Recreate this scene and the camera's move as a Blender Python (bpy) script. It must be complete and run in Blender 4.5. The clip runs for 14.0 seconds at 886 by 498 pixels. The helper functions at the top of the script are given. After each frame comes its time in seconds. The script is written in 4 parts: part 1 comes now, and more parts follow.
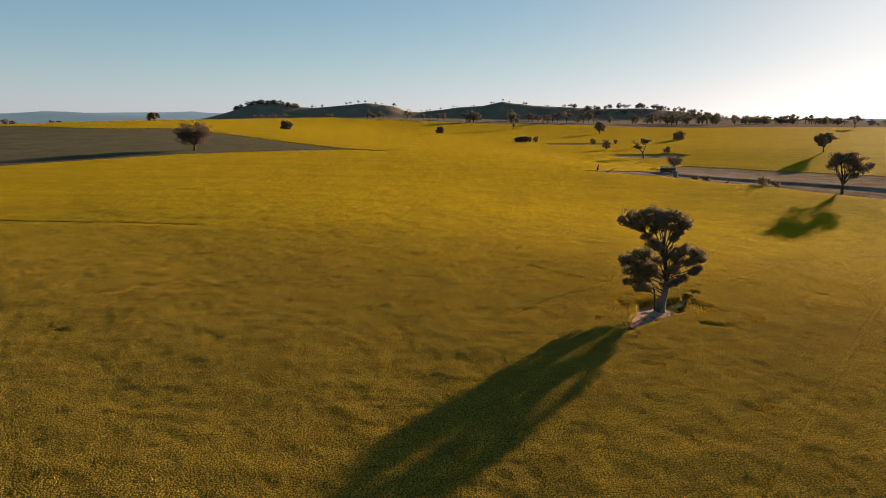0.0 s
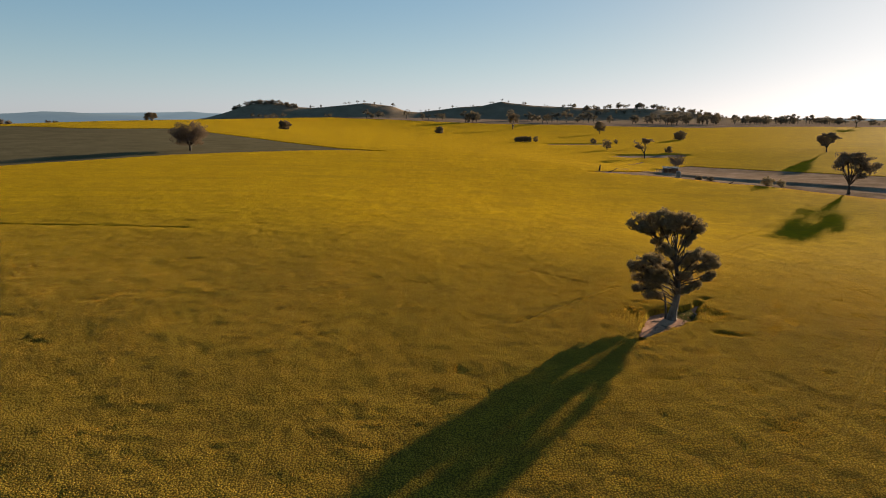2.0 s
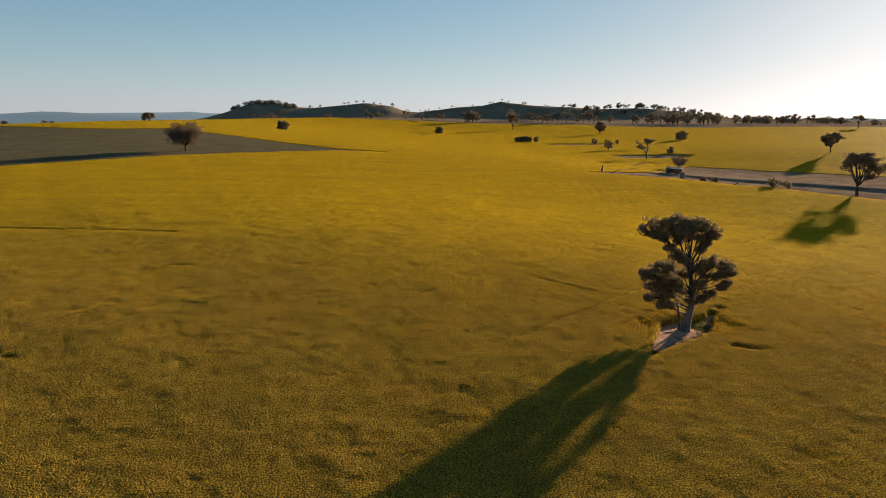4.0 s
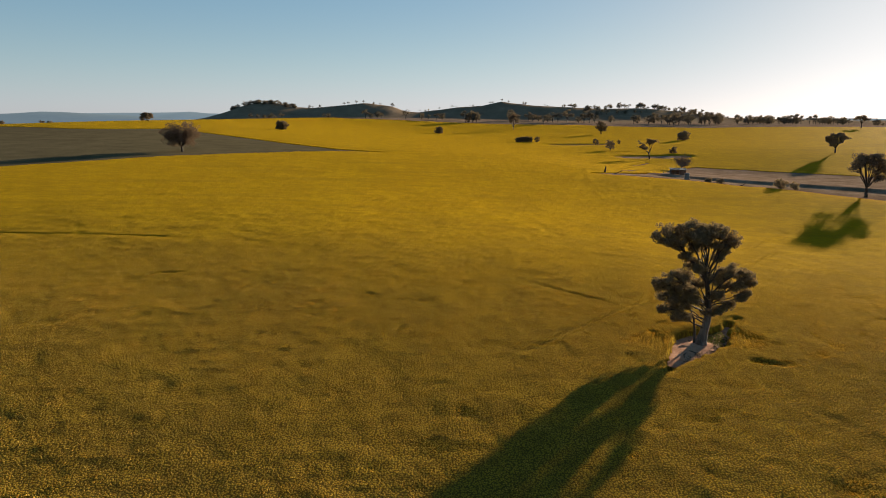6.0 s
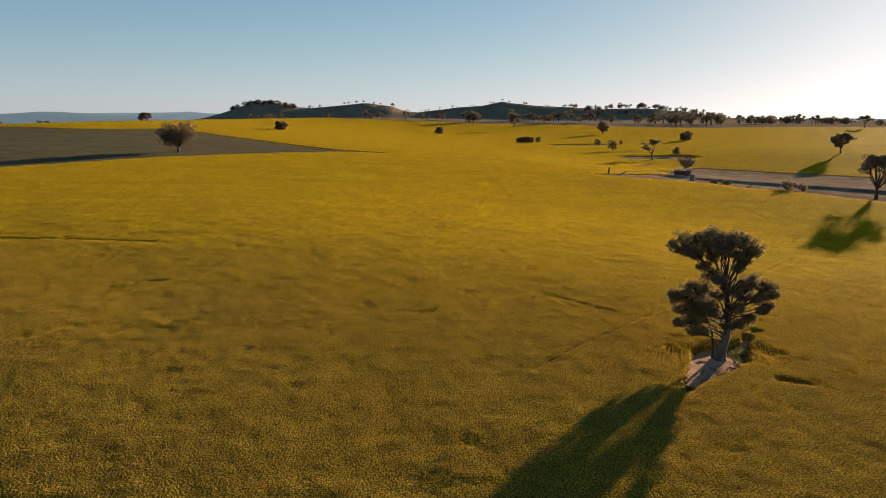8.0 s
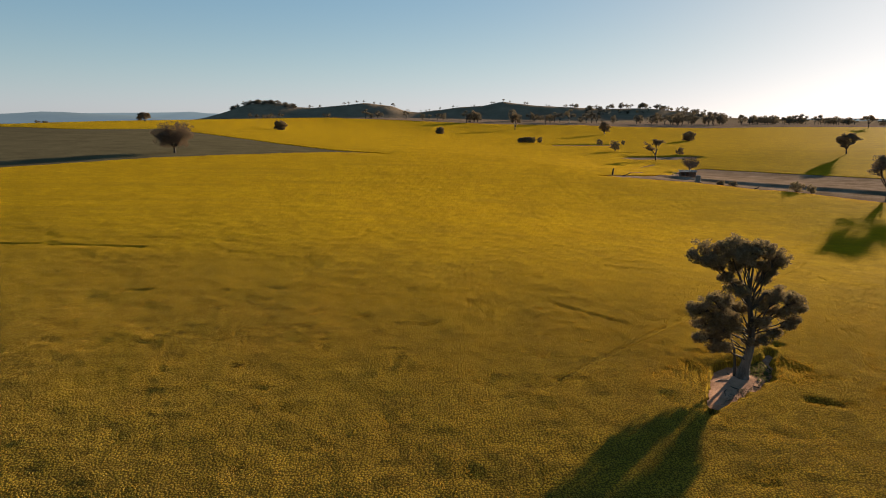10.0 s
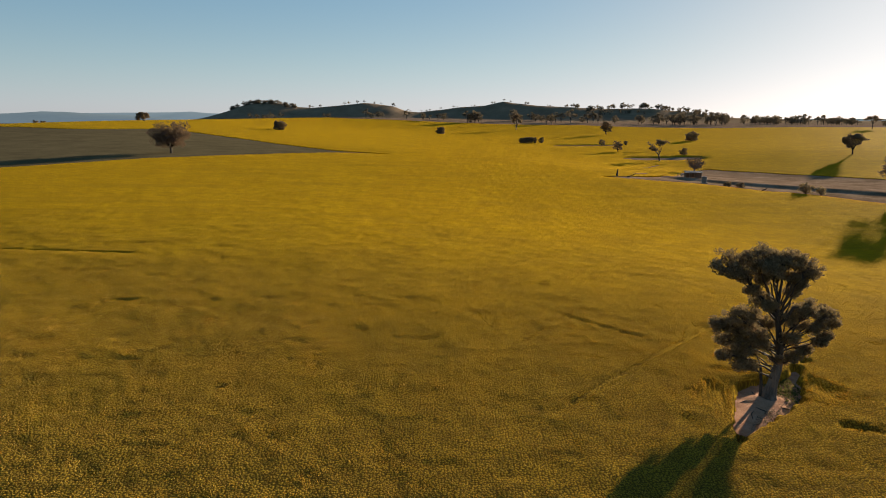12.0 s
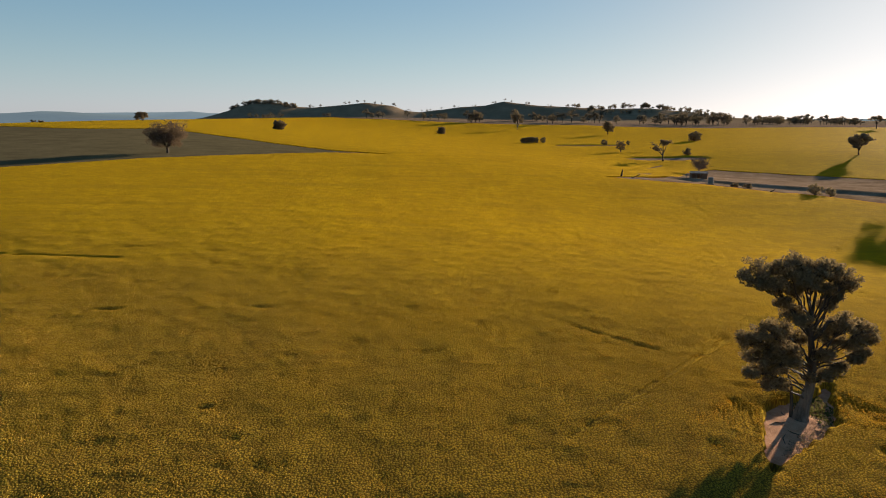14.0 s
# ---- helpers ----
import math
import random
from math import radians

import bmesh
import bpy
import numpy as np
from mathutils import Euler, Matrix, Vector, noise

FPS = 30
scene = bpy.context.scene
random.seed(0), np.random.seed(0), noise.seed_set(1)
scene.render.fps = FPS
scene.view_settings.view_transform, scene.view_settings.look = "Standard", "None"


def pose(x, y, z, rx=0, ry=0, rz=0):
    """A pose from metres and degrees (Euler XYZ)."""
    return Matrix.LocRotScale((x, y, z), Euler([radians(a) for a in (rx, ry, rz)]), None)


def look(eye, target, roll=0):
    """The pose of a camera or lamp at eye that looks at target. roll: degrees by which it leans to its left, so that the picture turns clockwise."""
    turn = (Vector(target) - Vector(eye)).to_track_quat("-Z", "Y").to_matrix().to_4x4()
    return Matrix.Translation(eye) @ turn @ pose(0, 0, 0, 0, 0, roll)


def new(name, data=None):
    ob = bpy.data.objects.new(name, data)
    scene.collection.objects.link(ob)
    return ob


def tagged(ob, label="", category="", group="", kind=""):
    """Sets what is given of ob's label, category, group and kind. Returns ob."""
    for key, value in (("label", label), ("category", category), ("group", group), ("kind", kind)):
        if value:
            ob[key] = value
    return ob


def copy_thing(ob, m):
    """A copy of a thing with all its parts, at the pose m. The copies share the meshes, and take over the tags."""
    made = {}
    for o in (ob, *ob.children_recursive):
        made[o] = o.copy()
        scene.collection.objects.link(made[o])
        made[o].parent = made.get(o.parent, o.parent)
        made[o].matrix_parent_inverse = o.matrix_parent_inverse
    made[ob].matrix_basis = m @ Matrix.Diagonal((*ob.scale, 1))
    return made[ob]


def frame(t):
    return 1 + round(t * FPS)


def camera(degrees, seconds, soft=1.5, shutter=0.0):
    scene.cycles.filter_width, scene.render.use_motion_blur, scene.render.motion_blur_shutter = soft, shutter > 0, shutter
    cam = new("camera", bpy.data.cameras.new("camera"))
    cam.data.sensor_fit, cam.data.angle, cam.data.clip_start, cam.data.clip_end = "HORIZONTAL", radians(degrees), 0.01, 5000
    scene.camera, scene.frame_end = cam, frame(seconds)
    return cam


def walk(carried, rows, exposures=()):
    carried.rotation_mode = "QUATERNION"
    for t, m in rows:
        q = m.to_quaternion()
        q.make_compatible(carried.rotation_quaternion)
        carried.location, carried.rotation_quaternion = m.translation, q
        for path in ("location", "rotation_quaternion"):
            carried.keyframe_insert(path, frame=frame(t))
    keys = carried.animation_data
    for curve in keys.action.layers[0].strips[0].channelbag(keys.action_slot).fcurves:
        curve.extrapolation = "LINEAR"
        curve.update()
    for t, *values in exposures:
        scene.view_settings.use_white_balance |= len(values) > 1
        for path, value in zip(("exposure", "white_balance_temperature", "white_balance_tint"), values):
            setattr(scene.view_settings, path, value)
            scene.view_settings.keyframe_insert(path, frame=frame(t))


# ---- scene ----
import itertools

# ------------------------------------------------------------------ camera
cam = camera(70.0, 14.0, 1.0)
# seconds, x, y, z, yaw, pitch, roll: a slow straight flight, nose a little down
PATH = [
    (0.0, 0.027, -0.586, 25.246, 0.204, -11.584, -0.029),
    (1.0, -0.025, 1.406, 25.123, 0.157, -11.580, -0.016),
    (2.0, -0.073, 3.526, 25.041, 0.123, -11.578, -0.006),
    (3.0, -0.119, 5.719, 24.993, 0.100, -11.575, 0.003),
    (4.0, -0.166, 7.948, 24.972, 0.087, -11.573, 0.009),
    (5.0, -0.214, 10.194, 24.972, 0.083, -11.570, 0.012),
    (6.0, -0.266, 12.450, 24.986, 0.087, -11.568, 0.014),
    (7.0, -0.325, 14.714, 25.006, 0.097, -11.567, 0.013),
    (8.0, -0.391, 16.992, 25.027, 0.112, -11.565, 0.010),
    (9.0, -0.468, 19.287, 25.041, 0.131, -11.564, 0.005),
    (10.0, -0.557, 21.602, 25.042, 0.153, -11.563, -0.002),
    (11.0, -0.660, 23.928, 25.022, 0.176, -11.562, -0.012),
    (12.0, -0.779, 26.247, 24.975, 0.199, -11.561, -0.024),
    (13.0, -0.916, 28.527, 24.895, 0.221, -11.561, -0.038),
    (14.0, -1.073, 30.715, 24.774, 0.240, -11.561, -0.054),
]
EXPOSURE = 1.7
walk(cam, [(t, pose(x, y, z, 90 + pitch, roll, yaw)) for t, x, y, z, yaw, pitch, roll in PATH],
     [(0.0, EXPOSURE), (14.0, EXPOSURE)])

# ------------------------------------------------------------------ sky and sun
SUN_AZIMUTH, SUN_HEIGHT = 39.5, 10.0  # degrees from +y towards +x, degrees up
world = bpy.data.worlds.new("sky")
scene.world = world
world.use_nodes = True
wn = world.node_tree.nodes
sky = wn.new("ShaderNodeTexSky")
sky.sky_type = "NISHITA"
sky.sun_disc = False
sky.sun_elevation = radians(SUN_HEIGHT)
sky.sun_rotation = radians(SUN_AZIMUTH)
sky.altitude = 300
sky.air_density, sky.dust_density, sky.ozone_density = 0.8, 0.3, 1.2
wn["Background"].inputs["Strength"].default_value = 0.087
# haze: soften the range of the sky, and take the yellow out of its lowest part
soft_sky = wn.new("ShaderNodeGamma")
vivid = wn.new("ShaderNodeHueSaturation")
vivid.inputs["Saturation"].default_value = 2.3
soft_sky.inputs["Gamma"].default_value = 0.38
trim = wn.new("ShaderNodeMath")
trim.operation, trim.inputs[2].default_value = "SMOOTH_MIN", 0.3
split, join, cool, lift = wn.new("ShaderNodeSeparateColor"), wn.new("ShaderNodeCombineColor"), wn.new("ShaderNodeMath"), wn.new("ShaderNodeMath")
cool.operation, cool.inputs[1].default_value = "MULTIPLY", 1.02
lift.operation, lift.inputs[2].default_value = "SMOOTH_MAX", 0.3
for a, b in ((sky.outputs[0], soft_sky.inputs["Color"]), (soft_sky.outputs[0], split.inputs[0]), (split.outputs[1], cool.inputs[0]),
             (cool.outputs[0], lift.inputs[0]), (split.outputs[2], lift.inputs[1]), (split.outputs[0], trim.inputs[0]), (split.outputs[1], trim.inputs[1]), (trim.outputs[0], join.inputs[0]),
             (split.outputs[1], join.inputs[1]), (lift.outputs[0], join.inputs[2]), (join.outputs[0], vivid.inputs["Color"])):
    world.node_tree.links.new(a, b)
# the bright air round the sun, a warm white
aureole, warm, bright = wn.new("ShaderNodeGamma"), wn.new("ShaderNodeMix"), wn.new("ShaderNodeMix")
aureole.inputs["Gamma"].default_value = 1.25
warm.data_type, warm.blend_type = "RGBA", "MULTIPLY"
warm.inputs[0].default_value, warm.inputs[7].default_value = 1.0, (0.0150, 0.0142, 0.0132, 1)
bright.data_type, bright.blend_type = "RGBA", "ADD"
bright.inputs[0].default_value = 1.0
for a, b in ((sky.outputs[0], aureole.inputs["Color"]), (aureole.outputs[0], warm.inputs[6]), (vivid.outputs[0], bright.inputs[6]),
             (warm.outputs[2], bright.inputs[7]), (bright.outputs[2], wn["Background"].inputs[0])):
    world.node_tree.links.new(a, b)

sun = new("sun", bpy.data.lights.new("sun", "SUN"))
sun.data.energy, sun.data.angle, sun.data.color = 5.0, radians(1.3), (1.0, 0.84, 0.62)
az, el = radians(SUN_AZIMUTH), radians(SUN_HEIGHT)
to_sun = Vector((math.sin(az) * math.cos(el), math.cos(az) * math.cos(el), math.sin(el)))
sun.matrix_world = look(to_sun * 300, (0, 0, 0))


# ------------------------------------------------------------------ materials
class Nodes:
    """A small wrapper to write node materials in few lines."""

    def __init__(self, name):
        self.mat = bpy.data.materials.new(name)
        self.mat.use_nodes = True
        self.tree = self.mat.node_tree
        self.tree.nodes.clear()
        self.out = self.add("ShaderNodeOutputMaterial")
        self.geo = self.add("ShaderNodeNewGeometry")

    def add(self, kind, **values):
        n = self.tree.nodes.new(kind)
        for k, v in values.items():
            self.put(n, k, v)
        return n

    def put(self, n, key, v):
        sock = n.inputs[key.replace("_", " ")] if key.replace("_", " ") in n.inputs else n.inputs[int(key[1:])]
        if isinstance(v, bpy.types.NodeSocket):
            self.tree.links.new(v, sock)
        else:
            sock.default_value = v

    def noise(self, scale, detail=4.0, rough=0.6, stretch=(1, 1, 1), vector=None):
        m = self.add("ShaderNodeMapping", Vector=vector or self.geo.outputs["Position"], Scale=stretch)
        n = self.add("ShaderNodeTexNoise", Vector=m.outputs[0], Scale=scale, Detail=detail, Roughness=rough)
        return n.outputs["Fac"]

    def ramp(self, fac, stops):
        n = self.add("ShaderNodeValToRGB", Fac=fac)
        e = n.color_ramp.elements
        while len(e) < len(stops):
            e.new(0.5)
        for el_, (p, c) in zip(e, stops):
            el_.position, el_.color = p, (*c, 1)
        return n.outputs[0]

    def mix(self, fac, a, b, mode="MIX"):
        n = self.tree.nodes.new("ShaderNodeMix")
        n.data_type, n.blend_type = "RGBA", mode
        for sock, v in ((n.inputs[0], fac), (n.inputs[6], a), (n.inputs[7], b)):
            if isinstance(v, bpy.types.NodeSocket):
                self.tree.links.new(v, sock)
            else:
                sock.default_value = (*v, 1) if isinstance(v, tuple) else v
        return n.outputs[2]

    def bump(self, height, strength, distance):
        n = self.add("ShaderNodeBump", Height=height, Strength=strength, Distance=distance)
        return n.outputs[0]

    def surface(self, colour, rough=0.8, normal=None, metallic=0.0, translucent=None, share=0.35, specular=0.3):
        b = self.add("ShaderNodeBsdfPrincipled", Base_Color=colour if not isinstance(colour, tuple) else (*colour, 1),
                     Roughness=rough, Metallic=metallic)
        b.inputs["Specular IOR Level"].default_value = specular
        if normal:
            self.put(b, "Normal", normal)
        last = b.outputs[0]
        if translucent is not None:
            tr = self.add("ShaderNodeBsdfTranslucent", Color=translucent if not isinstance(translucent, tuple) else (*translucent, 1))
            mx = self.add("ShaderNodeMixShader", Fac=share, i1=last, i2=tr.outputs[0])
            last = mx.outputs[0]
        self.tree.links.new(last, self.out.inputs[0])
        return self.mat


def canola_canopy():
    """The near crop's colour holds leaves, stalks and painted-in shade between plants; by y it brightens up the slope
    and beyond.
    """
    n = Nodes("canola_crop")
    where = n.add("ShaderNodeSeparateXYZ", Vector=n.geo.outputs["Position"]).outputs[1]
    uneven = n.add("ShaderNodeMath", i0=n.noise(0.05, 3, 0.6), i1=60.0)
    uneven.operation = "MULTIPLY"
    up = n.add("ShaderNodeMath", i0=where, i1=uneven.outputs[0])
    far_tone = n.add("ShaderNodeMapRange", Value=up.outputs[0], From_Min=104.0, From_Max=182.0).outputs[0]
    spots = n.noise(0.09, 5, 0.6)
    # uneven bloom and small shadow dashes in the crop, both put in as darker noise
    thin = n.ramp(n.noise(1.1, 4, 0.68, (0.62, 1.1, 1)), [(0.545, (0, 0, 0)), (0.64, (0.7, 0.7, 0.7))])
    clump = n.noise(0.55, 4, 0.62, (0.62, 1, 1))
    thin = n.mix(n.ramp(clump, [(0.47, (0, 0, 0)), (0.6, (0.8, 0.8, 0.8))]), thin, (0.7, 0.7, 0.7))
    # the single plants: a round head of flowers each; stalks between them, with their shade painted dark
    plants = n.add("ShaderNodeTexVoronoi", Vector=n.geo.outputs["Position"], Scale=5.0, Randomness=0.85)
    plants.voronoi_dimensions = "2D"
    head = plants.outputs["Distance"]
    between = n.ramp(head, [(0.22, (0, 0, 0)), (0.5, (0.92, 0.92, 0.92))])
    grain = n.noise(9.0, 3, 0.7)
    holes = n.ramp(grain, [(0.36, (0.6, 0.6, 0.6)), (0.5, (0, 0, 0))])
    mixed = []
    # near set darkened for the shade seen between plants, then the brighter far set
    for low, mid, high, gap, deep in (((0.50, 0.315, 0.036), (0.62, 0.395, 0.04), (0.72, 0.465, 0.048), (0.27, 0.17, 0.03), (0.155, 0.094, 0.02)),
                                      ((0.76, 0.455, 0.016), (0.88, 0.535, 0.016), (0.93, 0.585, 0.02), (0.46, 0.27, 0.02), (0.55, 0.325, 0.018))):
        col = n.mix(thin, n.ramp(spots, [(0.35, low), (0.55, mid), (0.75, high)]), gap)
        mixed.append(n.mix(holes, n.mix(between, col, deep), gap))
    rows = n.ramp(n.noise(1.0, 3, 0.55, (0.012, 0.14, 1)), [(0.5, (0, 0, 0)), (0.66, (0.55, 0.55, 0.55))])
    mixed[1] = n.mix(rows, mixed[1], (0.50, 0.30, 0.022))
    col = n.mix(far_tone, *mixed)
    streak = n.noise(0.55, 4, 0.65, (0.8, 1.15, 1))
    fine = n.mix(0.6, grain, n.ramp(head, [(0.1, (1, 1, 1)), (0.55, (0, 0, 0))]))
    nor = n.bump(n.mix(0.3, n.mix(0.42, n.mix(0.5, streak, clump), n.noise(1.3, 5, 0.7)), fine), 0.9, 0.5)
    return n.surface(col, 0.85, nor, translucent=col, share=0.53, specular=0.0008)


def canola_flower():
    n = Nodes("canola_flower")
    r = n.geo.outputs["Random Per Island"]
    col = n.ramp(r, [(0.0, (0.50, 0.325, 0.055)), (0.3, (0.66, 0.43, 0.07)), (0.7, (0.76, 0.50, 0.08)), (1.0, (0.86, 0.57, 0.10))])
    stain = n.ramp(n.noise(0.16, 5, 0.65), [(0.38, (0.45, 0.45, 0.45)), (0.6, (0, 0, 0))])
    col = n.mix(stain, col, (0.42, 0.30, 0.06))
    return n.surface(col, 0.8, translucent=col, share=0.5, specular=0.0)


def soil(name, a, b, c, scale=0.6):
    n = Nodes(name)
    col = n.ramp(n.noise(scale, 7, 0.65), [(0.3, a), (0.5, b), (0.7, c)])
    col = n.mix(n.ramp(n.noise(scale * 12, 5, 0.7), [(0.4, (0.5, 0.5, 0.5)), (0.6, (0, 0, 0))]), col, a)
    return n.surface(col, 0.95, n.bump(n.noise(scale * 6, 6, 0.7), 0.9, 0.15), specular=0.0)


def leaf(name, a, b, share=0.3):
    n = Nodes(name)
    col = n.ramp(n.geo.outputs["Random Per Island"], [(0.0, a), (0.6, b), (1.0, tuple(1.25 * v for v in b))])
    return n.surface(col, 0.85, translucent=n.mix(0.5, col, (0.17, 0.11, 0.035)), share=share, specular=0.0)


def bark(name, a, b):
    n = Nodes(name)
    col = n.ramp(n.noise(2.2, 6, 0.7, (1, 1, 0.22)), [(0.36, a), (0.62, b)])
    return n.surface(col, 0.85, n.bump(n.noise(7, 5, 0.7, (1, 1, 0.2)), 0.8, 0.06), specular=0.2)


def hill_scrub():
    n = Nodes("hill_scrub")
    col = n.ramp(n.noise(0.03, 6, 0.7), [(0.35, (0.15, 0.105, 0.068)), (0.6, (0.205, 0.145, 0.095)), (0.75, (0.25, 0.18, 0.12))])
    return n.surface(col, 0.95, n.bump(n.noise(0.15, 5, 0.7), 1.0, 2.0), specular=0.0)


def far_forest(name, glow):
    """Wooded ranges beyond the plain: a backdrop whose emission paints in the haze of the air before it."""
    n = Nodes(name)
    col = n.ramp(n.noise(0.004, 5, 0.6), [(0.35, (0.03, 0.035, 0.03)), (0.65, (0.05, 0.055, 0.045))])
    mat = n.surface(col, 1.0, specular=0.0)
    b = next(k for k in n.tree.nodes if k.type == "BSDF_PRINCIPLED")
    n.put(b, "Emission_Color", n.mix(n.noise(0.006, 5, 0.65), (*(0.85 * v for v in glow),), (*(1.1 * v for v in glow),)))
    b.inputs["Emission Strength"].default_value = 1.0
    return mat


def plain(name, colour, rough=0.7, metallic=0.0, wear=(0.3, 0.25, 0.2), amount=0.5):
    n = Nodes(name)
    col = n.mix(n.ramp(n.noise(1.5, 6, 0.7), [(0.45, (0, 0, 0)), (0.75, (amount,) * 3)]), colour, wear)
    return n.surface(col, rough, n.bump(n.noise(14, 3, 0.6), 0.2, 0.02), metallic)


M_CANOPY = canola_canopy()
M_FLOWER = canola_flower()
M_GRASS = soil("dry_grass", (0.11, 0.072, 0.045), (0.20, 0.135, 0.09), (0.32, 0.22, 0.165), 0.10)
M_PADDOCK = soil("fallow_earth", (0.072, 0.057, 0.032), (0.096, 0.077, 0.042), (0.122, 0.098, 0.056), 0.08)
M_BUD = leaf("reddish_leaf", (0.085, 0.06, 0.048), (0.15, 0.105, 0.08))
M_EARTH = soil("bare_earth", (0.27, 0.14, 0.085), (0.42, 0.235, 0.15), (0.52, 0.31, 0.21), 0.9)
M_SCRUB = hill_scrub()
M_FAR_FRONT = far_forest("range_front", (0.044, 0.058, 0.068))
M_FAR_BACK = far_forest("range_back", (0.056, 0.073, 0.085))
M_GUM = leaf("gum_leaf", (0.13, 0.098, 0.06), (0.225, 0.168, 0.10), 0.4)
M_FAR_LEAF = leaf("woodland_leaf", (0.09, 0.075, 0.057), (0.15, 0.125, 0.095), 0.3)
M_TREE = leaf("tree_leaf", (0.10, 0.076, 0.056), (0.17, 0.128, 0.092), 0.32)
M_TWIG = plain("bare_twig", (0.20, 0.13, 0.09), 0.9)
M_WEED = leaf("weed_leaf", (0.05, 0.062, 0.02), (0.085, 0.10, 0.03), 0.35)
M_OLIVE = leaf("olive_leaf", (0.19, 0.145, 0.09), (0.28, 0.215, 0.13), 0.4)
M_STRAW = leaf("dry_straw", (0.12, 0.09, 0.065), (0.20, 0.15, 0.11), 0.3)
M_BARK = bark("gum_bark", (0.06, 0.046, 0.036), (0.165, 0.135, 0.11))
M_DARK_BARK = bark("dark_bark", (0.032, 0.024, 0.019), (0.075, 0.058, 0.045))
M_IRON = plain("galvanised_iron", (0.16, 0.15, 0.145), 0.95, 0.0, (0.12, 0.085, 0.065), 0.7)
M_TANK = plain("tank_iron", (0.13, 0.135, 0.13), 0.3, 0.5, (0.1, 0.085, 0.07), 0.4)
M_TIMBER = plain("weathered_timber", (0.24, 0.19, 0.15), 0.9)


# ------------------------------------------------------------------ helpers
def mesh_of(name, verts, faces, mats, index=None, smooth=False):
    me = bpy.data.meshes.new(name)
    me.from_pydata(verts, [], faces)
    for m in mats:
        me.materials.append(m)
    if index is not None:
        me.polygons.foreach_set("material_index", index)
    if smooth:
        me.polygons.foreach_set("use_smooth", [True] * len(me.polygons))
    me.update()
    return me


def quick_mesh(name, verts, faces, mat, smooth=False):
    """verts (n, 3) and faces (m, k) as arrays."""
    verts, faces = np.asarray(verts, np.float32), np.asarray(faces, np.int32)
    me = bpy.data.meshes.new(name)
    k = faces.shape[1]
    me.vertices.add(len(verts))
    me.vertices.foreach_set("co", verts.ravel())
    me.loops.add(faces.size)
    me.loops.foreach_set("vertex_index", faces.ravel())
    me.polygons.add(len(faces))
    me.polygons.foreach_set("loop_start", np.arange(len(faces), dtype=np.int32) * k)
    me.polygons.foreach_set("use_smooth", np.full(len(faces), smooth))
    me.materials.append(mat)
    me.update(calc_edges=True)
    me.validate()
    return me


def part(name, me, parent, label=""):
    ob = new(name, me)
    ob.parent = parent
    return tagged(ob, label)


_lattice = np.random.default_rng(7).random((256, 256)).astype(np.float32)


def vnoise(x, y, size, shift=0):
    """Smooth value noise, 0 to 1, with cells of that size."""
    u, v = np.asarray(x) / size + 31.7 * shift, np.asarray(y) / size + 17.3 * shift
    i, j = np.floor(u).astype(int), np.floor(v).astype(int)
    a, b = u - i, v - j
    a, b = a * a * (3 - 2 * a), b * b * (3 - 2 * b)
    g = lambda p, q: _lattice[p % 256, q % 256]
    return (g(i, j) * (1 - a) + g(i + 1, j) * a) * (1 - b) + (g(i, j + 1) * (1 - a) + g(i + 1, j + 1) * a) * b


def fbm(x, y, size, octaves=4, shift=0, gain=0.5):
    total, amp, s = 0.0, 1.0, 0.0
    for k in range(octaves):
        total = total + amp * vnoise(x, y, size / 2 ** k, shift + k)
        s, amp = s + amp, amp * gain
    return total / s


def smooth01(v, a, b):
    t = np.clip((np.asarray(v, float) - a) / (b - a), 0, 1)
    return t * t * (3 - 2 * t)


# ------------------------------------------------------------------ the lie of the land
# rises and hollows: x, y, radius, height
RISES = ((-330, 480, 150, 5.56), (-150, 330, 120, 3.91), (-40, 110, 70, 4.47), (20, 300, 110, 2.96), (90, 260, 80, 2.1),
         (170, 230, 100, -0.79), (230, 400, 130, 3.08), (150, 520, 140, 0.3), (60, 480, 130, -4.69), (-120, 560, 150, 5.11),
         (-330, 760, 170, 9.36), (-50, 800, 170, -9.97))
RISES_FAR = ((200, 760, 170, -1.66), (450, 780, 180, 9.0), (-60, 1050, 200, 12.94), (250, 1050, 200, -0.81), (430, 500, 150, 2.2),
             (-230, 220, 120, 3.42), (40, 80, 50, 1.71), (0, 0, 120, -2.82), (85, 160, 50, -4.47), (140, 330, 60, -7.39),
             (-650, 1000, 220, -8), (-270, 920, 120, 1.5))
# the hills' crest: x, height above the plain
CREST_X = (-900, -620, -535, -488, -461, -428, -380, -340, -300, -240, -180, -120, -92, -60, 21, 88, 131, 162, 209, 290, 356, 450, 544, 600, 690, 900)
CREST_Z = (0, 0, 9, 21, 33, 41, 40, 31, 29, 34, 40, 32, 22, 19, 29, 34, 43, 39, 34, 30, 26, 28, 22, 12, 5, 0)


